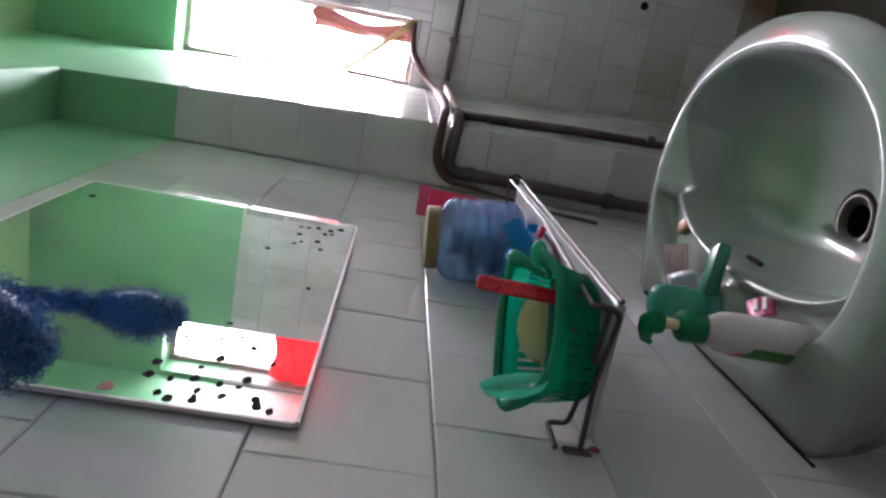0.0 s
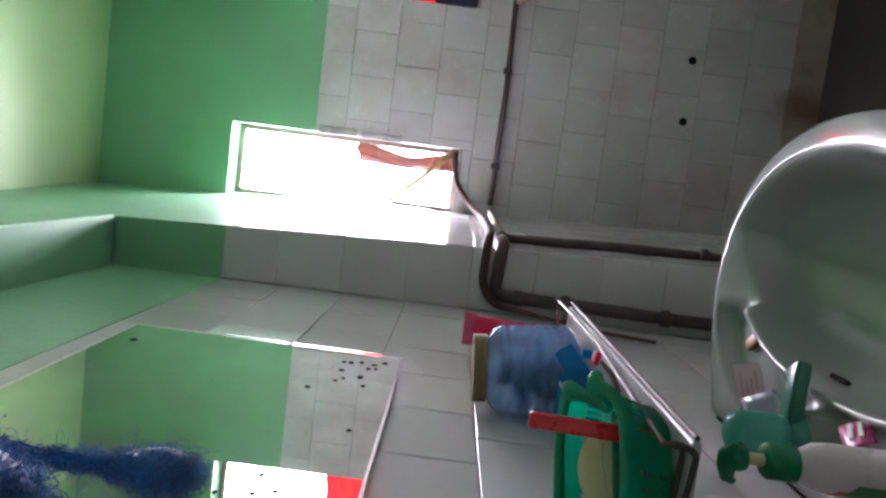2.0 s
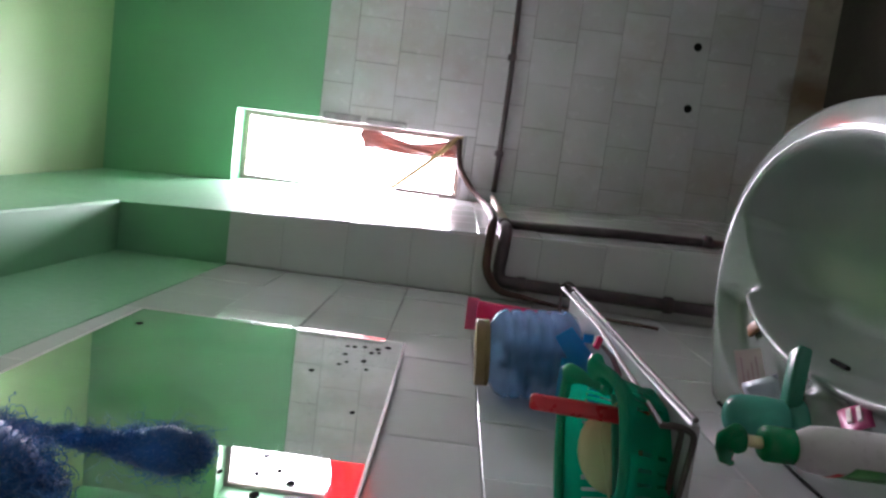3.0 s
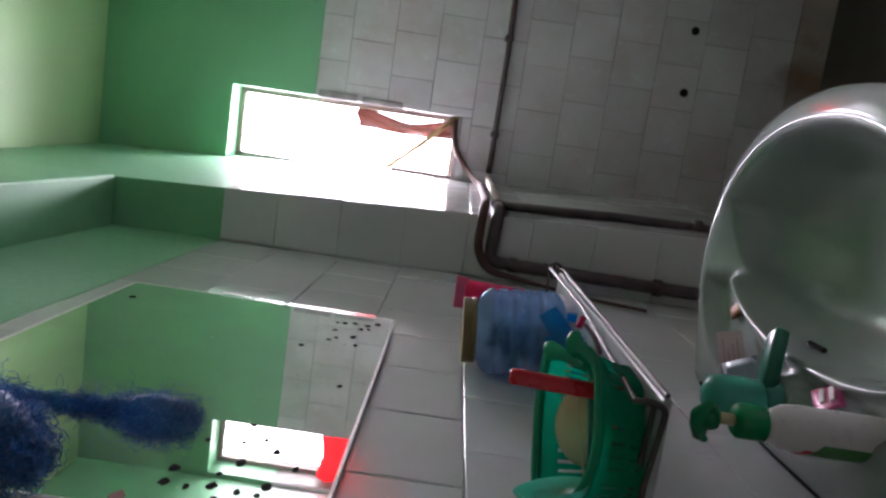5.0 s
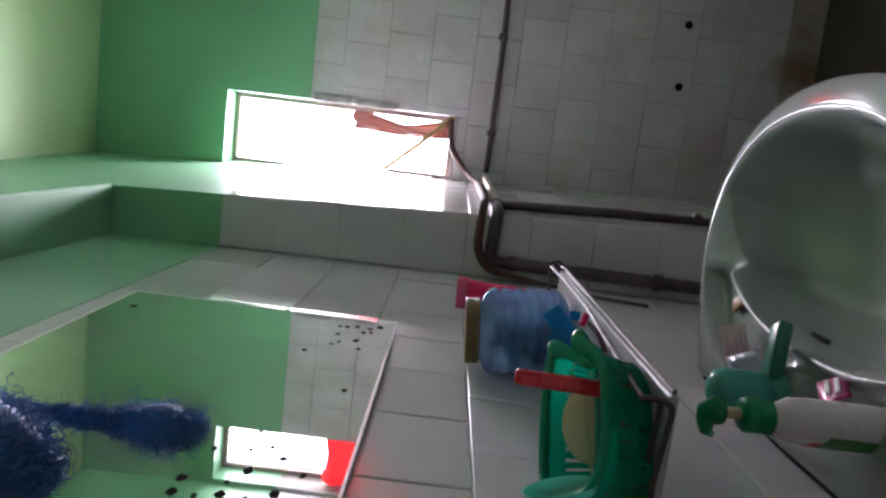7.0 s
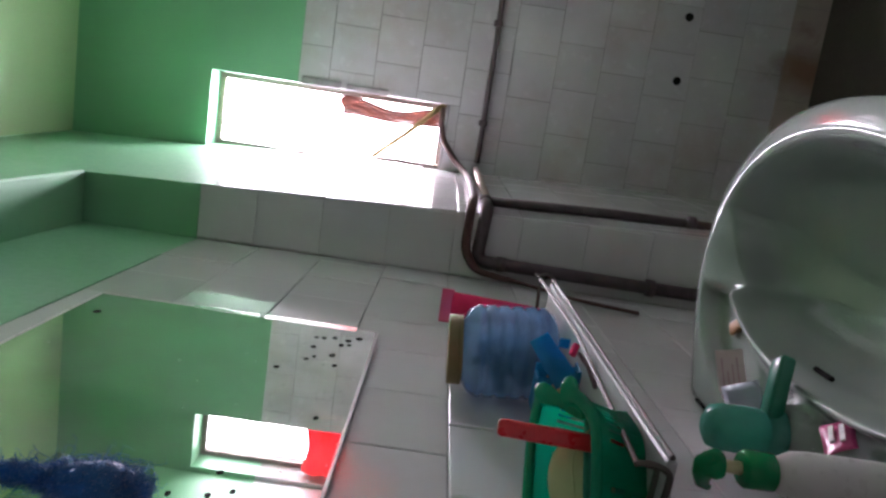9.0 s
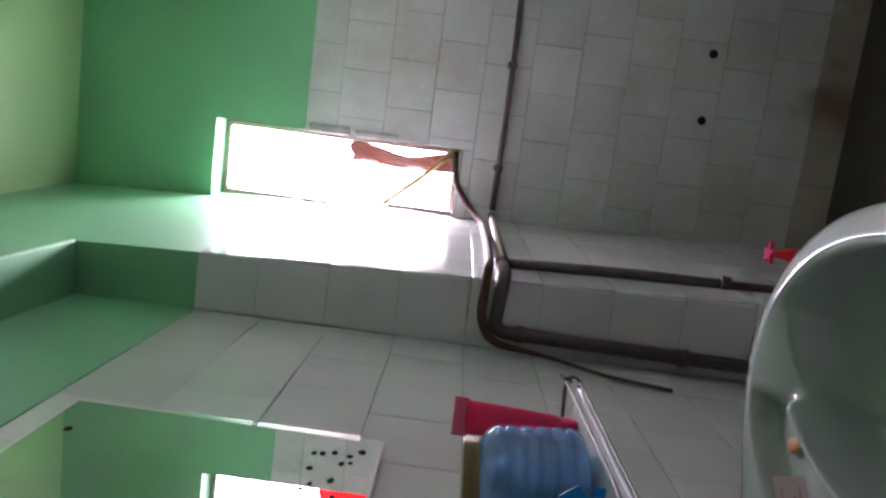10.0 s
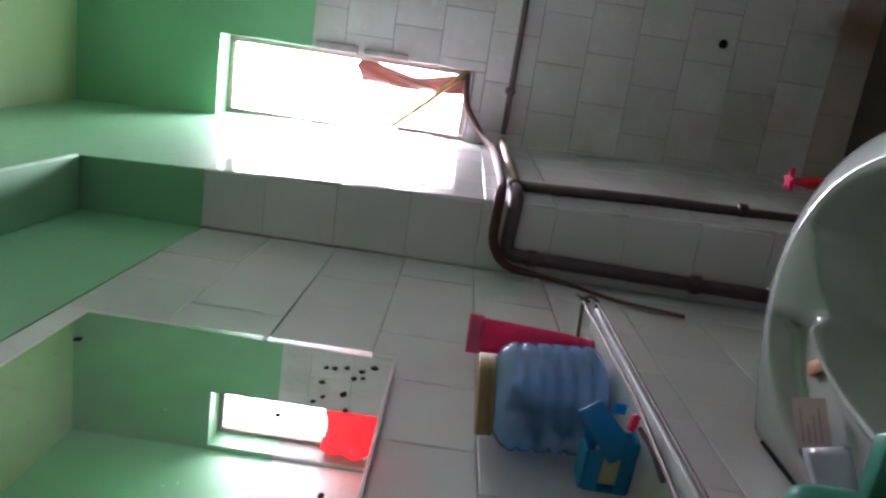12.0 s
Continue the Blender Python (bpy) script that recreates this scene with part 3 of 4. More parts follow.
def jar():
    j = thing("storage_jar", "cloudy blue plastic jar with mustard screw lid on shelf", "jar", (0.073, 1.085, SZ + 0.004))
    j.rotation_euler, j.scale = (0, radians(-5), 0), (1, 1, 0.94)
    prof = [(0.0, 0.003), (0.03, 0.0), (0.048, 0.001), (0.058, 0.006), (0.063, 0.014)]
    for k in range(5):
        z = 0.018 + k * 0.02
        prof += [(0.065, z), (0.0645, z + 0.006), (0.0608, z + 0.0095), (0.0645, z + 0.013), (0.065, z + 0.018)]
    prof += [(0.063, 0.12), (0.058, 0.129), (0.05, 0.135), (0.044, 0.138), (0.043, 0.147), (0.0, 0.147)]
    part("body", lathe(B(), prof, sides=32, cap=False), JAR_PL, j, smooth=True)
    rn = random.Random(12)
    for k in range(16):
        # crumpled packets that fill the jar
        bm = B()
        bmesh.ops.create_icosphere(bm, subdivisions=2, radius=1)
        for v in bm.verts:
            v.co = Vector((v.co.x * 0.026, v.co.y * 0.02, v.co.z * 0.011)) * rn.uniform(0.72, 1.12)
        a, r = 2.4 * k, 0.013 + 0.018 * ((k * 7) % 5) / 4
        part("packet", bm, WATER_BLUE, j, "pale blue packet").matrix_local = pose(r * math.cos(a), r * math.sin(a), 0.016 + 0.0058 * k, rn.uniform(-50, 50), rn.uniform(-50, 50), rn.uniform(0, 180))
    bm = B()
    lathe(bm, [(0.0, 0.139), (0.0478, 0.139), (0.0485, 0.14), (0.0485, 0.1445), (0.0478, 0.1455), (0.0485, 0.1465), (0.0485, 0.159), (0.0478, 0.16), (0.0, 0.1602)], sides=48, cap=False)
    part("lid", bm, MUSTARD, j, "mustard yellow screw lid")
    return j


jar()


def tube_of_cream():
    t = thing("cream_tube", "pink squeeze tube standing on its cap behind jar", "tube", (0.092, 1.2, SZ))
    bm = B()
    rings = []
    for z, rx, ry in ((0.022, 0.016, 0.016), (0.03, 0.018, 0.017), (0.07, 0.02, 0.0155), (0.115, 0.022, 0.011), (0.148, 0.023, 0.005), (0.155, 0.0235, 0.0012), (0.168, 0.025, 0.001)):
        rings.append([bm.verts.new((rx * math.cos(a), ry * math.sin(a), z)) for a in (2 * math.pi * k / 20 for k in range(20))])
    for a, b in zip(rings, rings[1:]):
        for k in range(20):
            bm.faces.new((a[k], a[(k + 1) % 20], b[(k + 1) % 20], b[k]))
    bm.faces.new(rings[-1])
    bm.faces.new(rings[0][::-1])
    part("body", bm, PINK_PL, t, smooth=True)
    part("cap", lathe(B(), [(0.014, 0.0), (0.016, 0.001), (0.017, 0.02), (0.0155, 0.0225)], sides=20), PINK_PL, t, smooth=True)
    part("crimp", box(B(), -0.0262, -0.002, 0.15, 0.0262, 0.002, 0.17, 0.0008, 1), PINK_PALE, t, "pale pink crimped end")
    t.rotation_euler = (0, 0, radians(25))
    return t


tube_of_cream()


def basket():
    """An oval slotted basket with a curled lip."""
    g = thing("soap_basket", "green slotted plastic basket with curled rim on shelf", "basket", (0.09, 0.686, SZ + 0.004))
    g.rotation_euler = (0, radians(9), radians(-50.5))
    n = 160
    half_y, half_x, h = 0.08, 0.05, 0.072

    def pt(a, s, z):
        """The oval, drawn in and lowered at one end between two curled lips."""
        c, q = math.cos(a), math.sin(a)
        e = 2 / 2.8
        dip = math.exp(-((a - 1.62) / 0.2) ** 2)
        high = z / h
        return Vector((half_x * s * math.copysign(abs(c) ** e, c), half_y * (s * 0.5 + 0.5) * math.copysign(abs(q) ** e, q) * (1 - 0.3 * dip * high) * (1 - 0.4 * max(0.0, q) * max(0.0, c) ** e), z * (1 - 0.25 * max(0.0, c) - 0.42 * dip)))
    rows = [(0.66, 0.003), (0.71, 0.012), (0.78, 0.025), (0.83, 0.034), (0.92, 0.052), (0.96, 0.06), (1.0, h)]
    bm = B()
    grid = [[bm.verts.new(pt(2 * math.pi * k / n, s, z)) for k in range(n)] for s, z in rows]
    for i in range(len(rows) - 1):
        for k in range(n):
            a = 2 * math.pi * k / n
            tall = math.cos(a) < 0.1 and k % 3 == 1 and i in (1, 2, 3)
            short = math.cos(a) >= 0.1 and k % 4 == 1 and (k // 4) % 7 and i in (1, 3)
            if (tall or short) and abs(a - 1.62) > 0.5:
                continue
            bm.faces.new((grid[i][k], grid[i][(k + 1) % n], grid[i + 1][(k + 1) % n], grid[i + 1][k]))
    bmesh.ops.solidify(bm, geom=bm.faces[:], thickness=0.002)
    part("slotted_wall", bm, GREEN_PL, g)
    # the broad rolled rim, swelling into a curl on each side of the dip
    bm = B()
    rings = []
    for k in range(n):
        a = 2 * math.pi * k / n
        p = pt(a, 1.0, h)
        away = Vector((p.x, p.y, 0)).normalized()
        swell = 1 + 1.1 * (math.exp(-((a - 1.3) / 0.13) ** 2) + math.exp(-((a - 1.95) / 0.13) ** 2))
        rings.append([bm.verts.new(p + away * (0.002 + 0.0062 * swell * math.cos(b)) + Vector((0, 0, 0.0042 * swell * math.sin(b)))) for b in (2 * math.pi * m / 10 for m in range(10))])
    for k in range(n):
        for m in range(10):
            bm.faces.new((rings[k][m], rings[k][(m + 1) % 10], rings[(k + 1) % n][(m + 1) % 10], rings[(k + 1) % n][m]))
    part("lip", bm, GREEN_PL, g, "broad rolled green rim with curled ends", True)
    bm = B()
    grid = [bm.verts.new(pt(2 * math.pi * k / n, 0.66, 0.003)) for k in range(n)]
    bm.faces.new(grid)
    bmesh.ops.solidify(bm, geom=bm.faces[:], thickness=0.002)
    part("base", bm, GREEN_PL, g)
    part("divider_edge", tube(B(), bend([(0.004, -0.066, 0.01), (0.004, -0.064, 0.044), (0.004, 0.02, 0.056), (0.004, 0.052, 0.03)], 0.02), 0.0011, 6), CREAM, g, "pale edge of the divider")
    part("divider", box(B(), -0.0015, -0.066, 0.004, 0.0015, 0.052, 0.042, 0.001, 1), TEAL_PL, g, "translucent inner divider")
    return g


basket()
soap = tagged(new("soap_bar", finish("soap_bar", lathe(B(), [(0.0, -0.011), (0.018, -0.011), (0.027, -0.006), (0.029, 0.0), (0.027, 0.006), (0.018, 0.011), (0.0, 0.011)], sides=28, squash=(1.0, 1.35), cap=False), CREAM, True)), "pale cream oval soap bar in green basket", "soap")
soap.matrix_world = pose(0.088, 0.694, SZ + 0.043, 0, 72, -50)


def toothbrush():
    t = thing("toothbrush", "flat red plastic toothbrush handle leaning in basket", "toothbrush")
    bm = box(B(), -0.0075, -0.0045, -0.05, 0.0075, 0.0045, 0.058, 0.004, 3)
    part("handle", bm, RED_PL, t, smooth=True)
    t.matrix_world = pose(0.122, 0.694, SZ + 0.063, -3, 2, 20)
    return t


toothbrush()


def soap_dish():
    d = thing("soap_dish", "shallow teal plastic soap dish tilted against the basket", "dish")
    part("dish", lathe(B(), [(0.0, 0.0), (0.022, 0.0), (0.031, 0.004), (0.036, 0.01), (0.0375, 0.01), (0.032, 0.0015), (0.022, -0.0025), (0.0, -0.0025)], sides=36, squash=(1.1, 0.95), cap=False), AQUA_PL, d, label="thin translucent aqua plastic", smooth=True)
    d.matrix_world = pose(0.054, 0.61, SZ + 0.08, 8, 74, 20) @ Matrix.Diagonal((0.78, 0.78, 0.9, 1))
    return d


soap_dish()


def blue_box():
    d = thing("soap_box", "open blue plastic soap box holding a cream bar, on shelf", "box")
    bm = B()
    box(bm, -0.034, 0.012, 0.0, 0.022, 0.015, 0.05, 0.001, 1)
    for a in ((-0.034, -0.015, 0.0, 0.03, 0.012, 0.003), (-0.034, -0.013, 0.046, 0.012, 0.012, 0.05), (-0.034, -0.015, 0.003, -0.0315, 0.012, 0.046), (-0.03, -0.0175, 0.0, 0.03, -0.015, 0.015), (-0.034, -0.015, 0.031, 0.016, -0.013, 0.046)):
        box(bm, *a, bevel=0.001, seg=1)
    part("tray", bm, BLUE_PL, d, "blue box lying on its side")
    bm = box(B(), -0.035, -0.0016, -0.016, 0.035, 0.0016, 0.016, 0.0015, 2)
    for v in bm.verts:
        v.co.z *= 1.0 - 0.25 * max(0.0, v.co.x / 0.035)
        v.co.y += 0.004 * (v.co.z / 0.016) ** 2 - 0.004 * (v.co.x / 0.035) ** 2
    p = part("lid", bm, BLUE_PL, d, "open blue lid", True)
    p.matrix_local = pose(0.041, -0.018, 0.037, 0, -40, 0)
    part("tab", box(B(), 0.05, 0.0, 0.017, 0.062, 0.003, 0.03, 0.001, 1), BLUE_PL, d)
    part("bar", box(B(), -0.028, -0.012, 0.004, 0.014, 0.011, 0.036, 0.006, 2), CREAM, d, "cream soap bar", True)
    d.matrix_world = pose(0.076, 0.95, SZ, 0, 0, -6)
    return d


blue_box()


def razor():
    r = thing("razor", "slim razor with a pink head lying on shelf", "razor")
    part("handle", tube(B(), [(0.118, 0.845, SZ + 0.005), (0.128, 0.88, SZ + 0.007), (0.134, 0.905, SZ + 0.014)], [0.0028, 0.0032, 0.0024], 8), DARK_PLUM, r, smooth=True)
    bm = box(B(), -0.008, -0.003, -0.004, 0.008, 0.003, 0.004, 0.0015, 2)
    part("head", bm, PINK_PL, r, "pink razor head").matrix_local = pose(0.136, 0.91, SZ + 0.019, 30, 20, 35)
    return r


razor()


# ---- things on the basin ----
def pump_bottle():
    b = thing("pump_bottle", "white lotion bottle with green pump head on basin deck", "bottle")
    part("body", lathe(B(), [(0.0, 0.0), (0.026, 0.0), (0.03, 0.004), (0.031, 0.02), (0.031, 0.085), (0.029, 0.1), (0.02, 0.112), (0.014, 0.115), (0.0, 0.115)], sides=36, squash=(0.8, 1.0), cap=False), WHITE_PL, b, smooth=True)
    lab = B()
    for k in range(10):
        a0, a1 = radians(-44 + k * 5.5), radians(-44 + (k + 1) * 5.5)
        lab.faces.new([lab.verts.new((0.0315 * 0.8 * math.cos(a), 0.0315 * math.sin(a), z)) for a, z in ((a0, 0.012 + k * 0.001), (a1, 0.013 + k * 0.001), (a1, 0.077 - k * 0.001), (a0, 0.078 - k * 0.001))])
    bmesh.ops.remove_doubles(lab, verts=lab.verts, dist=0.0001)
    part("label", lab, LABEL_GREEN, b, "green printed label")
    red = B()
    for k in range(6):
        a0, a1 = radians(-44 + k * 5.5), radians(-44 + (k + 1) * 5.5)
        red.faces.new([red.verts.new((0.0318 * 0.8 * math.cos(a), 0.0318 * math.sin(a), z)) for a, z in ((a0, 0.079 - k * 0.001), (a1, 0.078 - k * 0.001), (a1, 0.088 - k * 0.0015), (a0, 0.0895 - k * 0.0015))])
    bmesh.ops.remove_doubles(red, verts=red.verts, dist=0.0001)
    part("label_band", red, RED_PL, b, "red band on the label")
    part("collar", lathe(B(), [(0.015, 0.113), (0.0205, 0.115), (0.0205, 0.138), (0.017, 0.141)], sides=30), GREEN_CAP, b, "ribbed green screw collar", True)
    part("stem", lathe(B(), [(0.007, 0.139), (0.007, 0.16)], sides=16), CREAM, b, "pale plunger stem", True)
    bm = B()
    lathe(bm, [(0.0, 0.157), (0.014, 0.157), (0.016, 0.162), (0.013, 0.17), (0.0, 0.172)], sides=24, cap=False)
    tube(bm, [(0, 0.02, 0.166), (0.0, 0.0, 0.168), (0.0, -0.018, 0.168), (0.0, -0.036, 0.164), (0.0, -0.042, 0.157)], [0.006, 0.012, 0.009, 0.006, 0.004], 12)
    part("pump_head", bm, GREEN_CAP, b, "green pump nozzle", True)
    b.matrix_world = pose(0.1, 0.735, 0.917, 0, 0, -118) @ Matrix.Diagonal((0.86, 0.82, 1.1, 1))
    return b


pump_bottle()


def faucet():
    f = thing("basin_tap", "green plastic basin tap with a flat spout", "tap", (0.068, 0.915, 0.944))
    part("base", lathe(B(), [(0.03, -0.002), (0.031, 0.003), (0.026, 0.01), (0.024, 0.018)], sides=28), TEAL_PL, f, smooth=True)
    part("knob", lathe(B(), [(0.022, 0.018), (0.0265, 0.022), (0.028, 0.04), (0.027, 0.07), (0.024, 0.082), (0.014, 0.088), (0.0, 0.089)], sides=16, cap=False), TEAL_PL, f, "ribbed translucent green knob", True)
    bm = B()
    hexa(bm, [(0.0, -0.013, 0.004), (0.095, -0.004, 0.0), (0.082, 0.022, 0.0), (0.0, 0.013, 0.004), (0.0, -0.012, 0.024), (0.1, -0.003, 0.018), (0.084, 0.021, 0.018), (0.0, 0.012, 0.024)])
    bmesh.ops.bevel(bm, geom=bm.edges[:], offset=0.004, segments=2, affect="EDGES", profile=0.5)
    part("spout", bm, GREEN_DARK, f, "flat green spout over the bowl", True)
    return f


faucet()


def card_box():
    b = thing("small_carton", "small open card box with pink print in the soap recess", "carton")
    part("front_panel", box(B(), -0.03, -0.001, 0.0, 0.03, 0.001, 0.036), PAPER, b)
    part("side_panel", box(B(), -0.03, 0.001, 0.0, -0.028, 0.04, 0.034), PAPER, b)
    # shade within the carton, put into the colour of this panel
    part("inner_panel", box(B(), -0.028, 0.036, 0.0, 0.03, 0.038, 0.034), DARK_PLUM, b, "inner panel coloured dark as shade inside the carton")
    for k in range(4):
        part("print_bar", box(B(), -0.024, -0.0014, 0.008 + k * 0.0065, 0.018 - 0.01 * (k % 3), -0.0008, 0.0098 + k * 0.0065), PRINT, b)
    b.matrix_world = pose(0.098, 1.065, 0.926, -28, 0, 42)
    return b


card_box()


def sachet(at, mat, label, w=0.045, h=0.032):
    s = thing("sachet", label, "sachet")
    bm = B()
    nu, nv = 8, 6
    for side in (1, -1):
        g = [[bm.verts.new((w * (u / nu - 0.5), h * (v / nv - 0.5), side * 0.005 * math.sin(math.pi * u / nu) * math.sin(math.pi * v / nv) + 0.0025 * math.sin(5 * u / nu + 3 * v / nv))) for v in range(nv + 1)] for u in range(nu + 1)]
        for u in range(nu):
            for v in range(nv):
                bm.faces.new((g[u][v], g[u + 1][v], g[u + 1][v + 1], g[u][v + 1]))
    bmesh.ops.remove_doubles(bm, verts=bm.verts, dist=0.0002)
    part("pouch", bm, mat, s, smooth=True)
    s.matrix_world = at
    return s


sachet(pose(0.062, 0.992, 0.948, 25, -12, 30), WRAP, "crumpled clear wrapper lying on basin deck", 0.075, 0.055)
wrapped = sachet(pose(0.112, 0.815, 0.938, 38, 20, 70), MAGENTA, "small magenta and white sachet on basin deck", 0.05, 0.036)
part("print_bar", box(B(), -0.014, -0.009, 0.004, 0.012, -0.004, 0.0066), WHITE_PL, wrapped, "white lettering bar")
part("print_bar", box(B(), -0.01, 0.002, 0.004, 0.015, 0.007, 0.0066), WHITE_PL, wrapped, "white lettering bar")
orange = tagged(new("soap_remnant", finish("soap_remnant", box(B(), -0.012, -0.02, 0, 0.012, 0.02, 0.01, 0.004, 2), ORANGE, True)), "small orange soap remnant in the recess", "soap")
orange.matrix_world = pose(0.143, 1.128, 0.916, 0, 0, 35) @ Matrix.Diagonal((0.8, 1, 0.8, 1))


# ---- blue net sponge hanging before the mirror ----
def net_sponge():
    s = thing("bath_puff", "tangled blue nylon net bath puff hanging before mirror", "sponge")
    rn = random.Random(7)

    def tangle(core, spread, count, step, r):
        bm = B()
        for _ in range(count):
            i = rn.random() * (len(core) - 1)
            k = int(i)
            p = Vector(core[k][:3]).lerp(Vector(core[min(k + 1, len(core) - 1)][:3]), i - k)
            rad = core[k][3] + (core[min(k + 1, len(core) - 1)][3] - core[k][3]) * (i - k)
            d = Vector((rn.gauss(0, 1), rn.gauss(0, 1), rn.gauss(0, 1))).normalized()
            q = p + d * rad * rn.random() ** 0.45
            pts = [q]
            v = Vector((rn.gauss(0, 1), rn.gauss(0, 1), rn.gauss(0, 1))).normalized()
            for _s in range(5):
                v = (v + Vector((rn.gauss(0, 0.6), rn.gauss(0, 0.6), rn.gauss(0, 0.6))) - (pts[-1] - p) / max(rad, 0.004) * spread).normalized()
                pts.append(pts[-1] + v * step)
            tube(bm, pts, r, 3, False)
        return bm
    def nearer(c, f):
        return (0.326 + (c[0] - 0.326) * f, 0.044 + (c[1] - 0.044) * f, 1.404 + (c[2] - 1.404) * f, c[3] * f)
    strand = [nearer(c, 0.91) for c in ((0.05, 0.66, 1.80, 0.02), (0.05, 0.66, 1.75, 0.01), (0.05, 0.66, 1.715, 0.0085), (0.05, 0.662, 1.68, 0.013), (0.05, 0.662, 1.652, 0.011), (0.05, 0.66, 1.63, 0.025), (0.05, 0.66, 1.605, 0.033), (0.05, 0.661, 1.588, 0.026), (0.05, 0.668, 1.578, 0.008))]
    mass = [nearer(c, 0.87) for c in ((0.055, 0.605, 1.85, 0.07), (0.055, 0.585, 1.78, 0.072), (0.055, 0.57, 1.725, 0.062), (0.055, 0.56, 1.685, 0.05), (0.055, 0.555, 1.655, 0.022))]
    part("dangling_knot", tangle(strand, 0.8, 5200, 0.0032, 0.00026), NET, s)
    part("bunched_net", tangle(mass, 0.8, 7000, 0.004, 0.00034), NET, s)
    fringe = [(c[0], c[1], c[2], c[3] * 1.25) for c in strand]
    part("loose_threads", tangle(fringe, 0.2, 260, 0.005, 0.0002), NET, s)
    part("cord", tube(B(), [(0.0, 0.66, 1.95), (0.03, 0.65, 1.95), (0.07, 0.62, 1.87), (0.08, 0.6, 1.8)], 0.002, 6), NET, s)
    part("core", tube(B(), [(c[0], c[1], c[2]) for c in mass], [c[3] * 0.74 for c in mass], 14), NET, s, smooth=True)
    part("core", tube(B(), [(c[0], c[1], c[2]) for c in strand], [c[3] * 0.66 for c in strand], 12), NET, s, smooth=True)
    return s


net_sponge()


# ---- pipes ----
def pipes():
    p = thing("water_pipe", "dark painted iron water pipe with tees and brackets on tiles", "pipe")
    z = 1.25
    y0 = FAR_Y - 0.018
    part("wall_run", tube(B(), bend([(1.05, y0, z + 0.003), (0.7, y0, z - 0.004), (0.245, y0, z)], 0.02), 0.0105, 12), PIPE, p, smooth=True)
    part("alcove_run", tube(B(), [(alcove_x(FAR_Y, z) + 0.02, y0, z), (alcove_x(2.5, z) + 0.02, 2.5, z), (alcove_x(2.02, z) + 0.02, 2.02, z)], 0.0125, 12), BRASS, p, "lighter pipe along the alcove", True)
    part("tee", tube(B(), [(0.186, 2.06, z), (0.183, 1.97, z)], 0.018, 14), PIPE, p, smooth=True)
    part("drop", tube(B(), [(0.184, 2.02, z), (0.2, 2.014, 0.9), (0.212, 2.01, FLOOR)], 0.0135, 12), PIPE, p, "vertical drop to the floor", True)
    part("return_run", tube(B(), bend([(0.183, 2.02, z), (0.182, 1.848, z + 0.004), (0.05, 1.846, z + 0.012), (0.045, 1.846, 0.8), (0.042, 1.848, FLOOR)], 0.032, 6), 0.0165, 12), PIPE, p, smooth=True)
    for c in ((0.207, 2.011, 0.694, 0.019), (0.0455, 1.847, 0.823, 0.022), (0.0495, 1.846, 1.2, 0.0195)):
        part("clamp", lathe(B(), [(c[3] * 0.8, -0.012), (c[3], -0.01), (c[3], 0.01), (c[3] * 0.8, 0.012)], c[:3], 14), PIPE, p, smooth=True)
    for x in (0.763, 0.397):
        part("clip", box(B(), x - 0.011, y0 - 0.014, z - 0.016, x + 0.011, FAR_Y + 0.001, z + 0.016, 0.003, 1), PIPE, p)
    v = part("valve", lathe(B(), [(0.014, -0.02), (0.018, -0.012), (0.018, 0.012), (0.014, 0.02)], (1.03, y0 - 0.01, z - 0.015), 14), BRASS, p, "brass stop valve", True)
    part("valve_lever", box(B(), 1.018, y0 - 0.045, z - 0.05, 1.04, y0 - 0.03, z - 0.01, 0.003, 1), BRASS, v)
    # red handled tap on the drop
    part("tap_arm", tube(B(), bend([(0.21, 2.01, 0.47), (0.298, 2.0, 0.47), (0.298, 2.0, 0.52)], 0.02), 0.01, 10), BRASS, p, smooth=True)
    t = part("tap_body", lathe(B(), [(0.012, 0.5), (0.017, 0.505), (0.016, 0.56), (0.011, 0.575), (0.009, 0.6)], (0.298, 2.0, 0), 16), RED_PL, p, "red tap body", True)
    bm = B()
    star = [Vector((0.298 + (0.03 if k % 2 == 0 else 0.012) * math.cos(math.pi * k / 5), 2.0 + (0.03 if k % 2 == 0 else 0.012) * math.sin(math.pi * k / 5), 0)) for k in range(10)]
    lo, hi = [bm.verts.new((q.x, q.y, 0.598)) for q in star], [bm.verts.new((q.x, q.y, 0.609)) for q in star]
    bm.faces.new(lo[::-1])
    bm.faces.new(hi)
    for k in range(10):
        bm.faces.new((lo[k], lo[(k + 1) % 10], hi[(k + 1) % 10], hi[k]))
    part("tap_handle", bm, PINK_PL, t, "pale red star-shaped handle")
    return p


pipes()
hose_way = bend([(0.44, FAR_Y + 0.06, 1.41), (0.38, FAR_Y + 0.01, 1.405), (0.32, FAR_Y - 0.015, 1.395), (0.243, FAR_Y - 0.02, 1.336), (0.204, 2.7, 1.285), (0.2, 2.3, 1.283), (0.198, 1.9, 1.288),
                 (0.19, 1.832, 1.294), (0.078, 1.818, 1.296), (0.03, 1.818, 1.262), (0.014, 1.812, 1.12), (0.01, 1.745, 1.02), (0.0085, 1.708, 0.88)], 0.04, 6)
hose_r = [0.0115 if q.z > 1.27 or q.y > 1.9 else 0.0045 + 0.006 * max(0.0, min(1.0, (q.z - 1.12) / 0.15)) for q in hose_way]
hose = tagged(new("hose", finish("hose", tube(B(), hose_way, hose_r, 10), HOSE, True)), "brown rubber hose from window along the pipe", "hose")

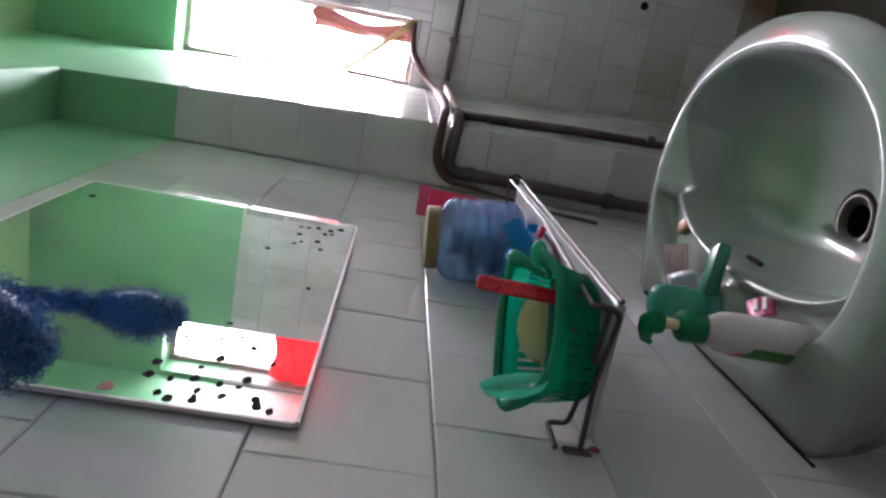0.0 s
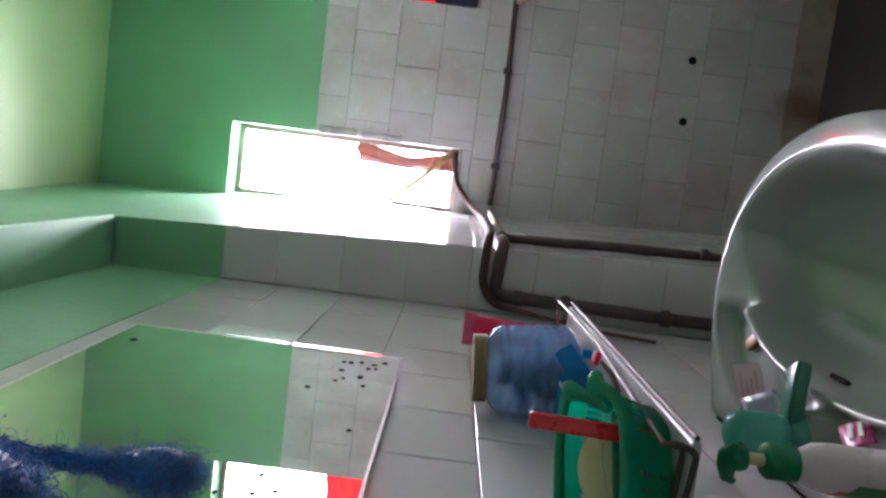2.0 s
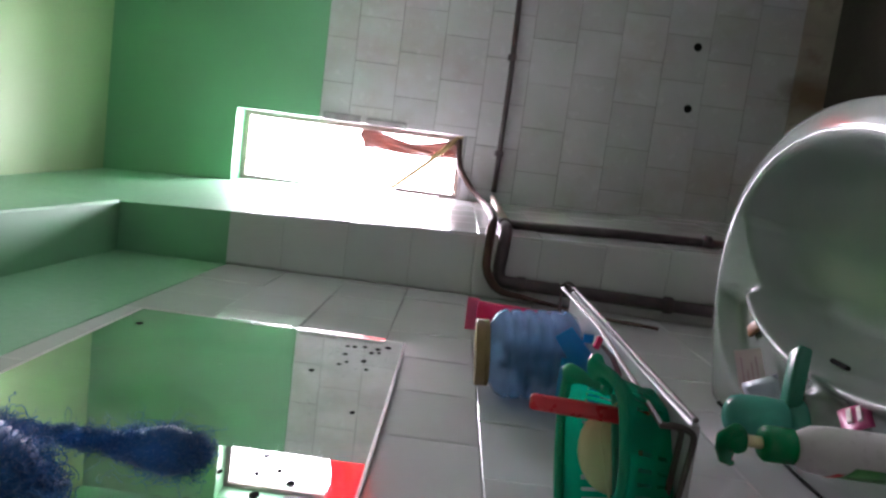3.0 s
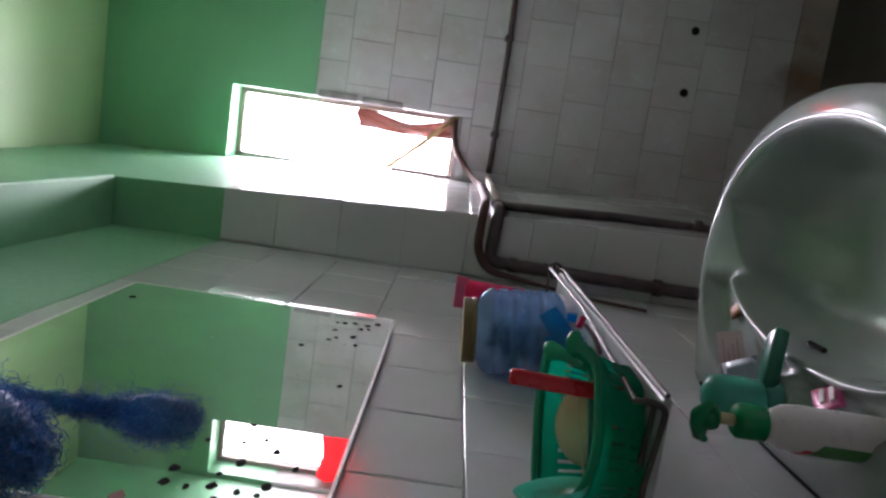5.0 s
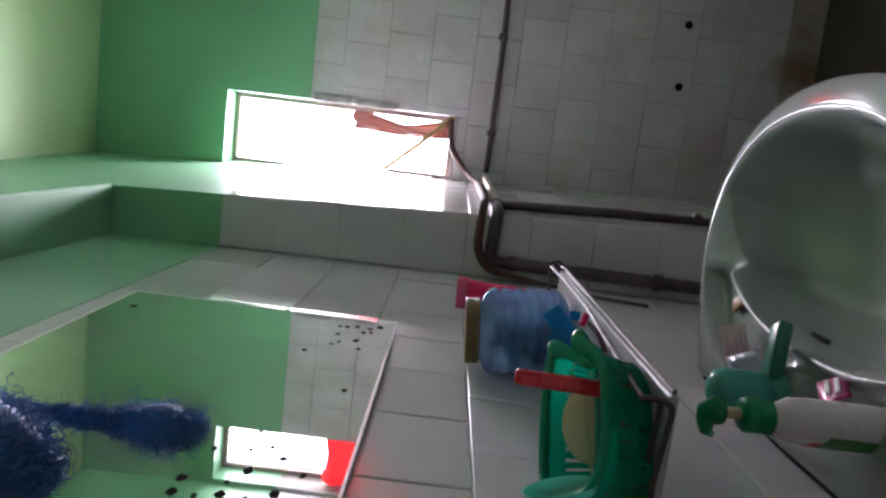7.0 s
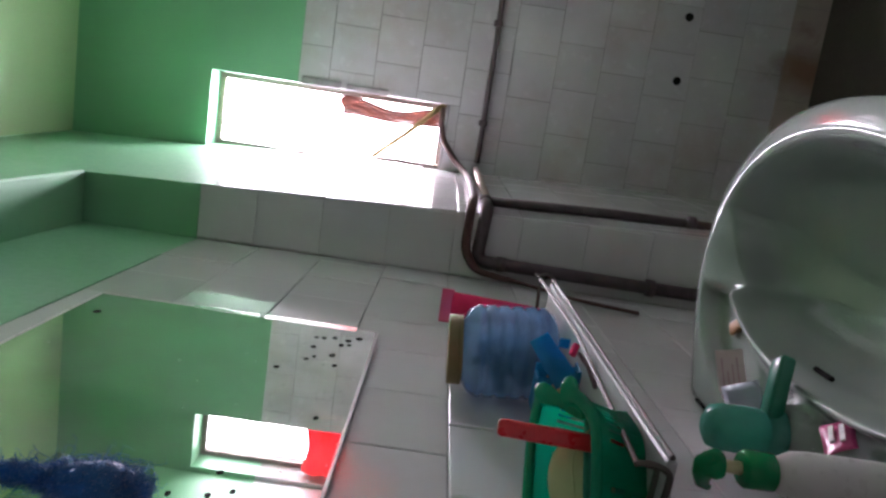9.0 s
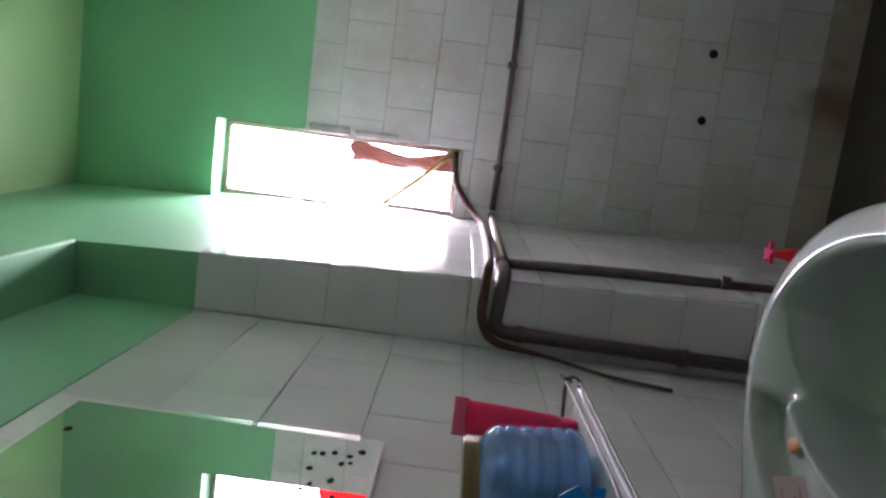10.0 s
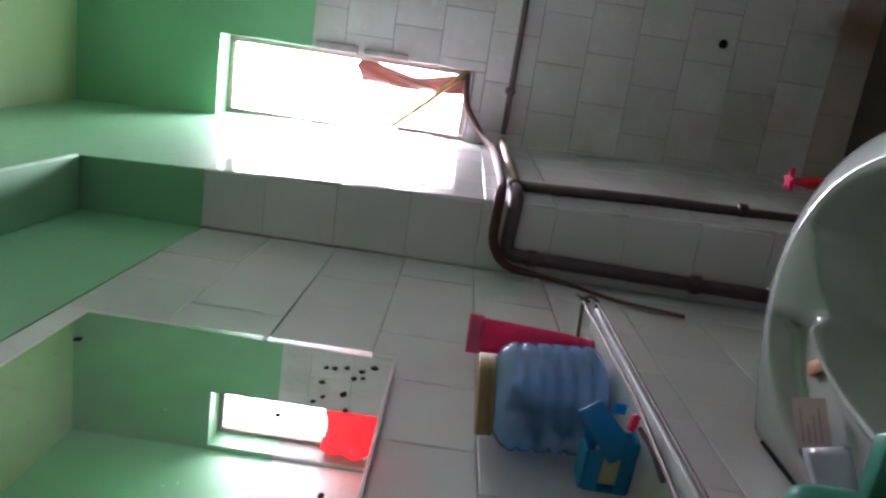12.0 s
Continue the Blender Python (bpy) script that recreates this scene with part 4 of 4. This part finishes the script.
# ---- clutter in the window openings ----
stick = tagged(new("stick", finish("stick", tube(B(), [(0.45, FAR_Y + 0.05, 1.4), (0.32, FAR_Y + 0.055, 1.53), (0.205, FAR_Y + 0.06, 1.66)], [0.011, 0.0095, 0.0085], 8), STICK, True)), "thin olive wooden stick leaning across the window", "stick")


def sheet_roll(name, mat, x0, x1, z0, z1, y, bulge, label, category, seed, lumps=5):
    rn = random.Random(seed)
    bm = B()
    nu, nv = 26, 30
    ph = [rn.uniform(0, 6) for _ in range(8)]
    g = []
    for i in range(nu):
        row = []
        for j in range(nv):
            u, v = i / (nu - 1), j / (nv - 1)
            edge = math.sin(math.pi * min(1, max(0, u))) ** 0.5
            x = x0 + (x1 - x0) * u + 0.012 * math.sin(7 * v + ph[0]) * (0.3 + u)
            z = z0 + (z1 - z0) * v + 0.01 * math.sin(6 * u + ph[1])
            fold = 0.012 * math.sin(lumps * 3.1 * v + 3 * u + ph[2]) + 0.006 * math.sin(11 * v - 7 * u + ph[3])
            row.append(bm.verts.new((x, y - bulge * edge + fold, z)))
        g.append(row)
    for i in range(nu - 1):
        for j in range(nv - 1):
            bm.faces.new((g[i][j], g[i + 1][j], g[i + 1][j + 1], g[i][j + 1]))
    bmesh.ops.solidify(bm, geom=bm.faces[:], thickness=0.0012)
    return tagged(new(name, finish(name, bm, mat, True)), label, category)


bag = sheet_roll("plastic_sheet", BROWN_BAG, 0.35, 0.412, 1.397, 1.8, FAR_Y + 0.085, 0.02, "crumpled reddish brown plastic sheet propped in window", "sheet", 3)
red_bag = sheet_roll("plastic_bag", RED_BAG, W2X0 + 0.004, W2X1 - 0.004, 1.397, 1.775, FAR_Y + 0.07, 0.035, "translucent red plastic bag standing on window sill", "bag", 9, 7)
part("dark_base", box(B(), W2X0 - 0.005, FAR_Y - 0.02, 1.395, W2X0 + 0.12, FAR_Y + 0.02, 1.56, 0.012, 2), NAVY, red_bag, "navy printed bottom of the bag")
for z0, z1, w in ((1.62, 1.78, 0.02), (1.8, 1.95, 0.026)):
    lump = tagged(new("cement_lump", finish("cement_lump", box(B(), W1X1 - 0.004, FAR_Y - 0.008, z0, W1X1 + w, FAR_Y + 0.004, z1, 0.004, 2), CEMENT)), "rough grey cement patch on window edge", "patch", kind="structure")

for x, z in ((0.892, 0.552), (0.659, 0.552)):
    part("hole", lathe(B(), [(0.011, -0.001), (0.015, 0.0), (0.016, 0.0015), (0.012, 0.002)], sides=16), DARK, wall_north, "dark round pipe hole").matrix_local = pose(x, FAR_Y, z, 90, 0, 0)
rod = tagged(new("iron_rod", finish("iron_rod", tube(B(), [(1.19, FAR_Y - 0.012, 0.65), (1.2, FAR_Y - 0.012, 0.42)], 0.008, 8), PIPE, True)), "short dark iron rod against the tiles", "rod")


# ---- tiles, last ----
TILES = {}


def tile_mesh(w, h, mat):
    key = (round(w, 3), round(h, 3), mat.name)
    if key not in TILES:
        c, d = 0.0016, 0.0055
        bm = B()
        def ring(s, z):
            return [bm.verts.new((x, y, z)) for x, y in ((s, s), (key[0] - s, s), (key[0] - s, key[1] - s), (s, key[1] - s))]
        r0, r1, r2 = ring(0, -d), ring(0, -c * 0.7), ring(c, 0)
        for a, b in ((r0, r1), (r1, r2)):
            for k in range(4):
                bm.faces.new((a[k], a[(k + 1) % 4], b[(k + 1) % 4], b[k]))
        bm.faces.new(r2)
        me = bpy.data.meshes.new("tile")
        bm.to_mesh(me)
        bm.free()
        me.materials.append(mat)
        TILES[key] = me
    return TILES[key]


def cut(rect, holes):
    out = [rect]
    for hu0, hv0, hu1, hv1 in holes:
        nxt = []
        for u0, v0, u1, v1 in out:
            if hu0 >= u1 or hu1 <= u0 or hv0 >= v1 or hv1 <= v0:
                nxt.append((u0, v0, u1, v1))
                continue
            nxt += [(u0, v0, hu0, v1), (hu1, v0, u1, v1), (max(u0, hu0), v0, min(u1, hu1), hv0), (max(u0, hu0), hv1, min(u1, hu1), v1)]
        out = [r for r in nxt if r[2] - r[0] > 0.012 and r[3] - r[1] > 0.012]
    return out


def tiles(parent, mat, origin, u, v, u0, u1, rows, width, starts, holes=(), joint=0.0013, wobble=0.0007, low=None):
    """Lays rows of tiles on a wall face: origin + a * u + b * v; u1 may depend on the height."""
    rn = random.Random(len(parent.name) * 7 + int(100 * u0))
    u, v = Vector(u).normalized(), Vector(v).normalized()
    nrm = u.cross(v)
    for i, (v0, v1) in enumerate(rows):
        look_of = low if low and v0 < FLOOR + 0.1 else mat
        end = u1(v1) if callable(u1) else u1
        a = starts[i % len(starts)]
        a -= math.ceil((a - u0) / width) * width
        while a < end:
            rect = (max(a, u0), v0, min(a + width, end), v1)
            if rect[2] - rect[0] > 0.012:
                for r in cut(rect, holes):
                    w, h = r[2] - r[0] - joint, r[3] - r[1] - joint
                    ob = new("tile", tile_mesh(w, h, look_of))
                    at = Vector(origin) + u * (r[0] + joint / 2) + v * (r[1] + joint / 2) + nrm * rn.uniform(-wobble, wobble)
                    tilt = Euler((rn.gauss(0, 0.0012), rn.gauss(0, 0.0012), rn.gauss(0, 0.002))).to_matrix()
                    ob.matrix_world = Matrix.Translation(at) @ (Matrix((u, v, nrm)).transposed() @ tilt).to_4x4()
                    ob.parent = parent
            a += width


def rows_from(z_joint, step, lo, hi):
    z = z_joint - math.ceil((z_joint - lo) / step) * step
    out = []
    while z < hi - 0.01:
        if min(z + step, hi) - max(z, lo) > 0.012:
            out.append((max(z, lo), min(z + step, hi)))
        z += step
    return out


# west wall: rows run along +y reversed so that the faces look into the room
west_rows = rows_from(1.325, 0.159, FLOOR, TOP)
first = sum(1 for r in west_rows if r[1] <= 1.33)
west_starts = [0.967 + (0.0 if (i - first) % 2 else 0.085) for i in range(len(west_rows))]
tiles(wall_west, TILE, (0, 0, 0), (0, 1, 0), (0, 0, 1), 0.28, PIER_Y, west_rows, 0.17, west_starts)
# pier front
tiles(wall_pier, TILE, (0, PIER_Y, 0), (1, 0, 0), (0, 0, 1), 0.002, lambda z: alcove_x(PIER_Y, z) - 0.001, rows_from(1.325, 0.166, FLOOR, TOP), 0.3, [0.0])
# alcove side
lean = Vector((-0.04, 0, 1)).normalized()
run = Vector((0.0381, 1, 0)).normalized()
tiles(wall_pier, TILE, (alcove_x(PIER_Y, 0), PIER_Y, 0), run, lean, 0.002, 1.0, rows_from(1.325, 0.166, FLOOR, TOP), 0.17, [0.05, 0.135])
# end wall
far_rows = rows_from(1.345, 0.168, FLOOR, TOP)
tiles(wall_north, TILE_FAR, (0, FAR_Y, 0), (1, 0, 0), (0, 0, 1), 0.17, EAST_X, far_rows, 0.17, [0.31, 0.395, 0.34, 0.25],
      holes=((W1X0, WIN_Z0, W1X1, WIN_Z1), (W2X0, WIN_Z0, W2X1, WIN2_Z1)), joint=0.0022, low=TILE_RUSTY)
# east wall, seen in the mirror alone
tiles(wall_east, TILE, (EAST_X, FAR_Y, 0), (0, -1, 0), (0, 0, 1), 0.002, 1.6, rows_from(1.325, 0.166, 1.1, TOP), 0.17, [0.0, 0.085], joint=0.0006, wobble=0.0002)
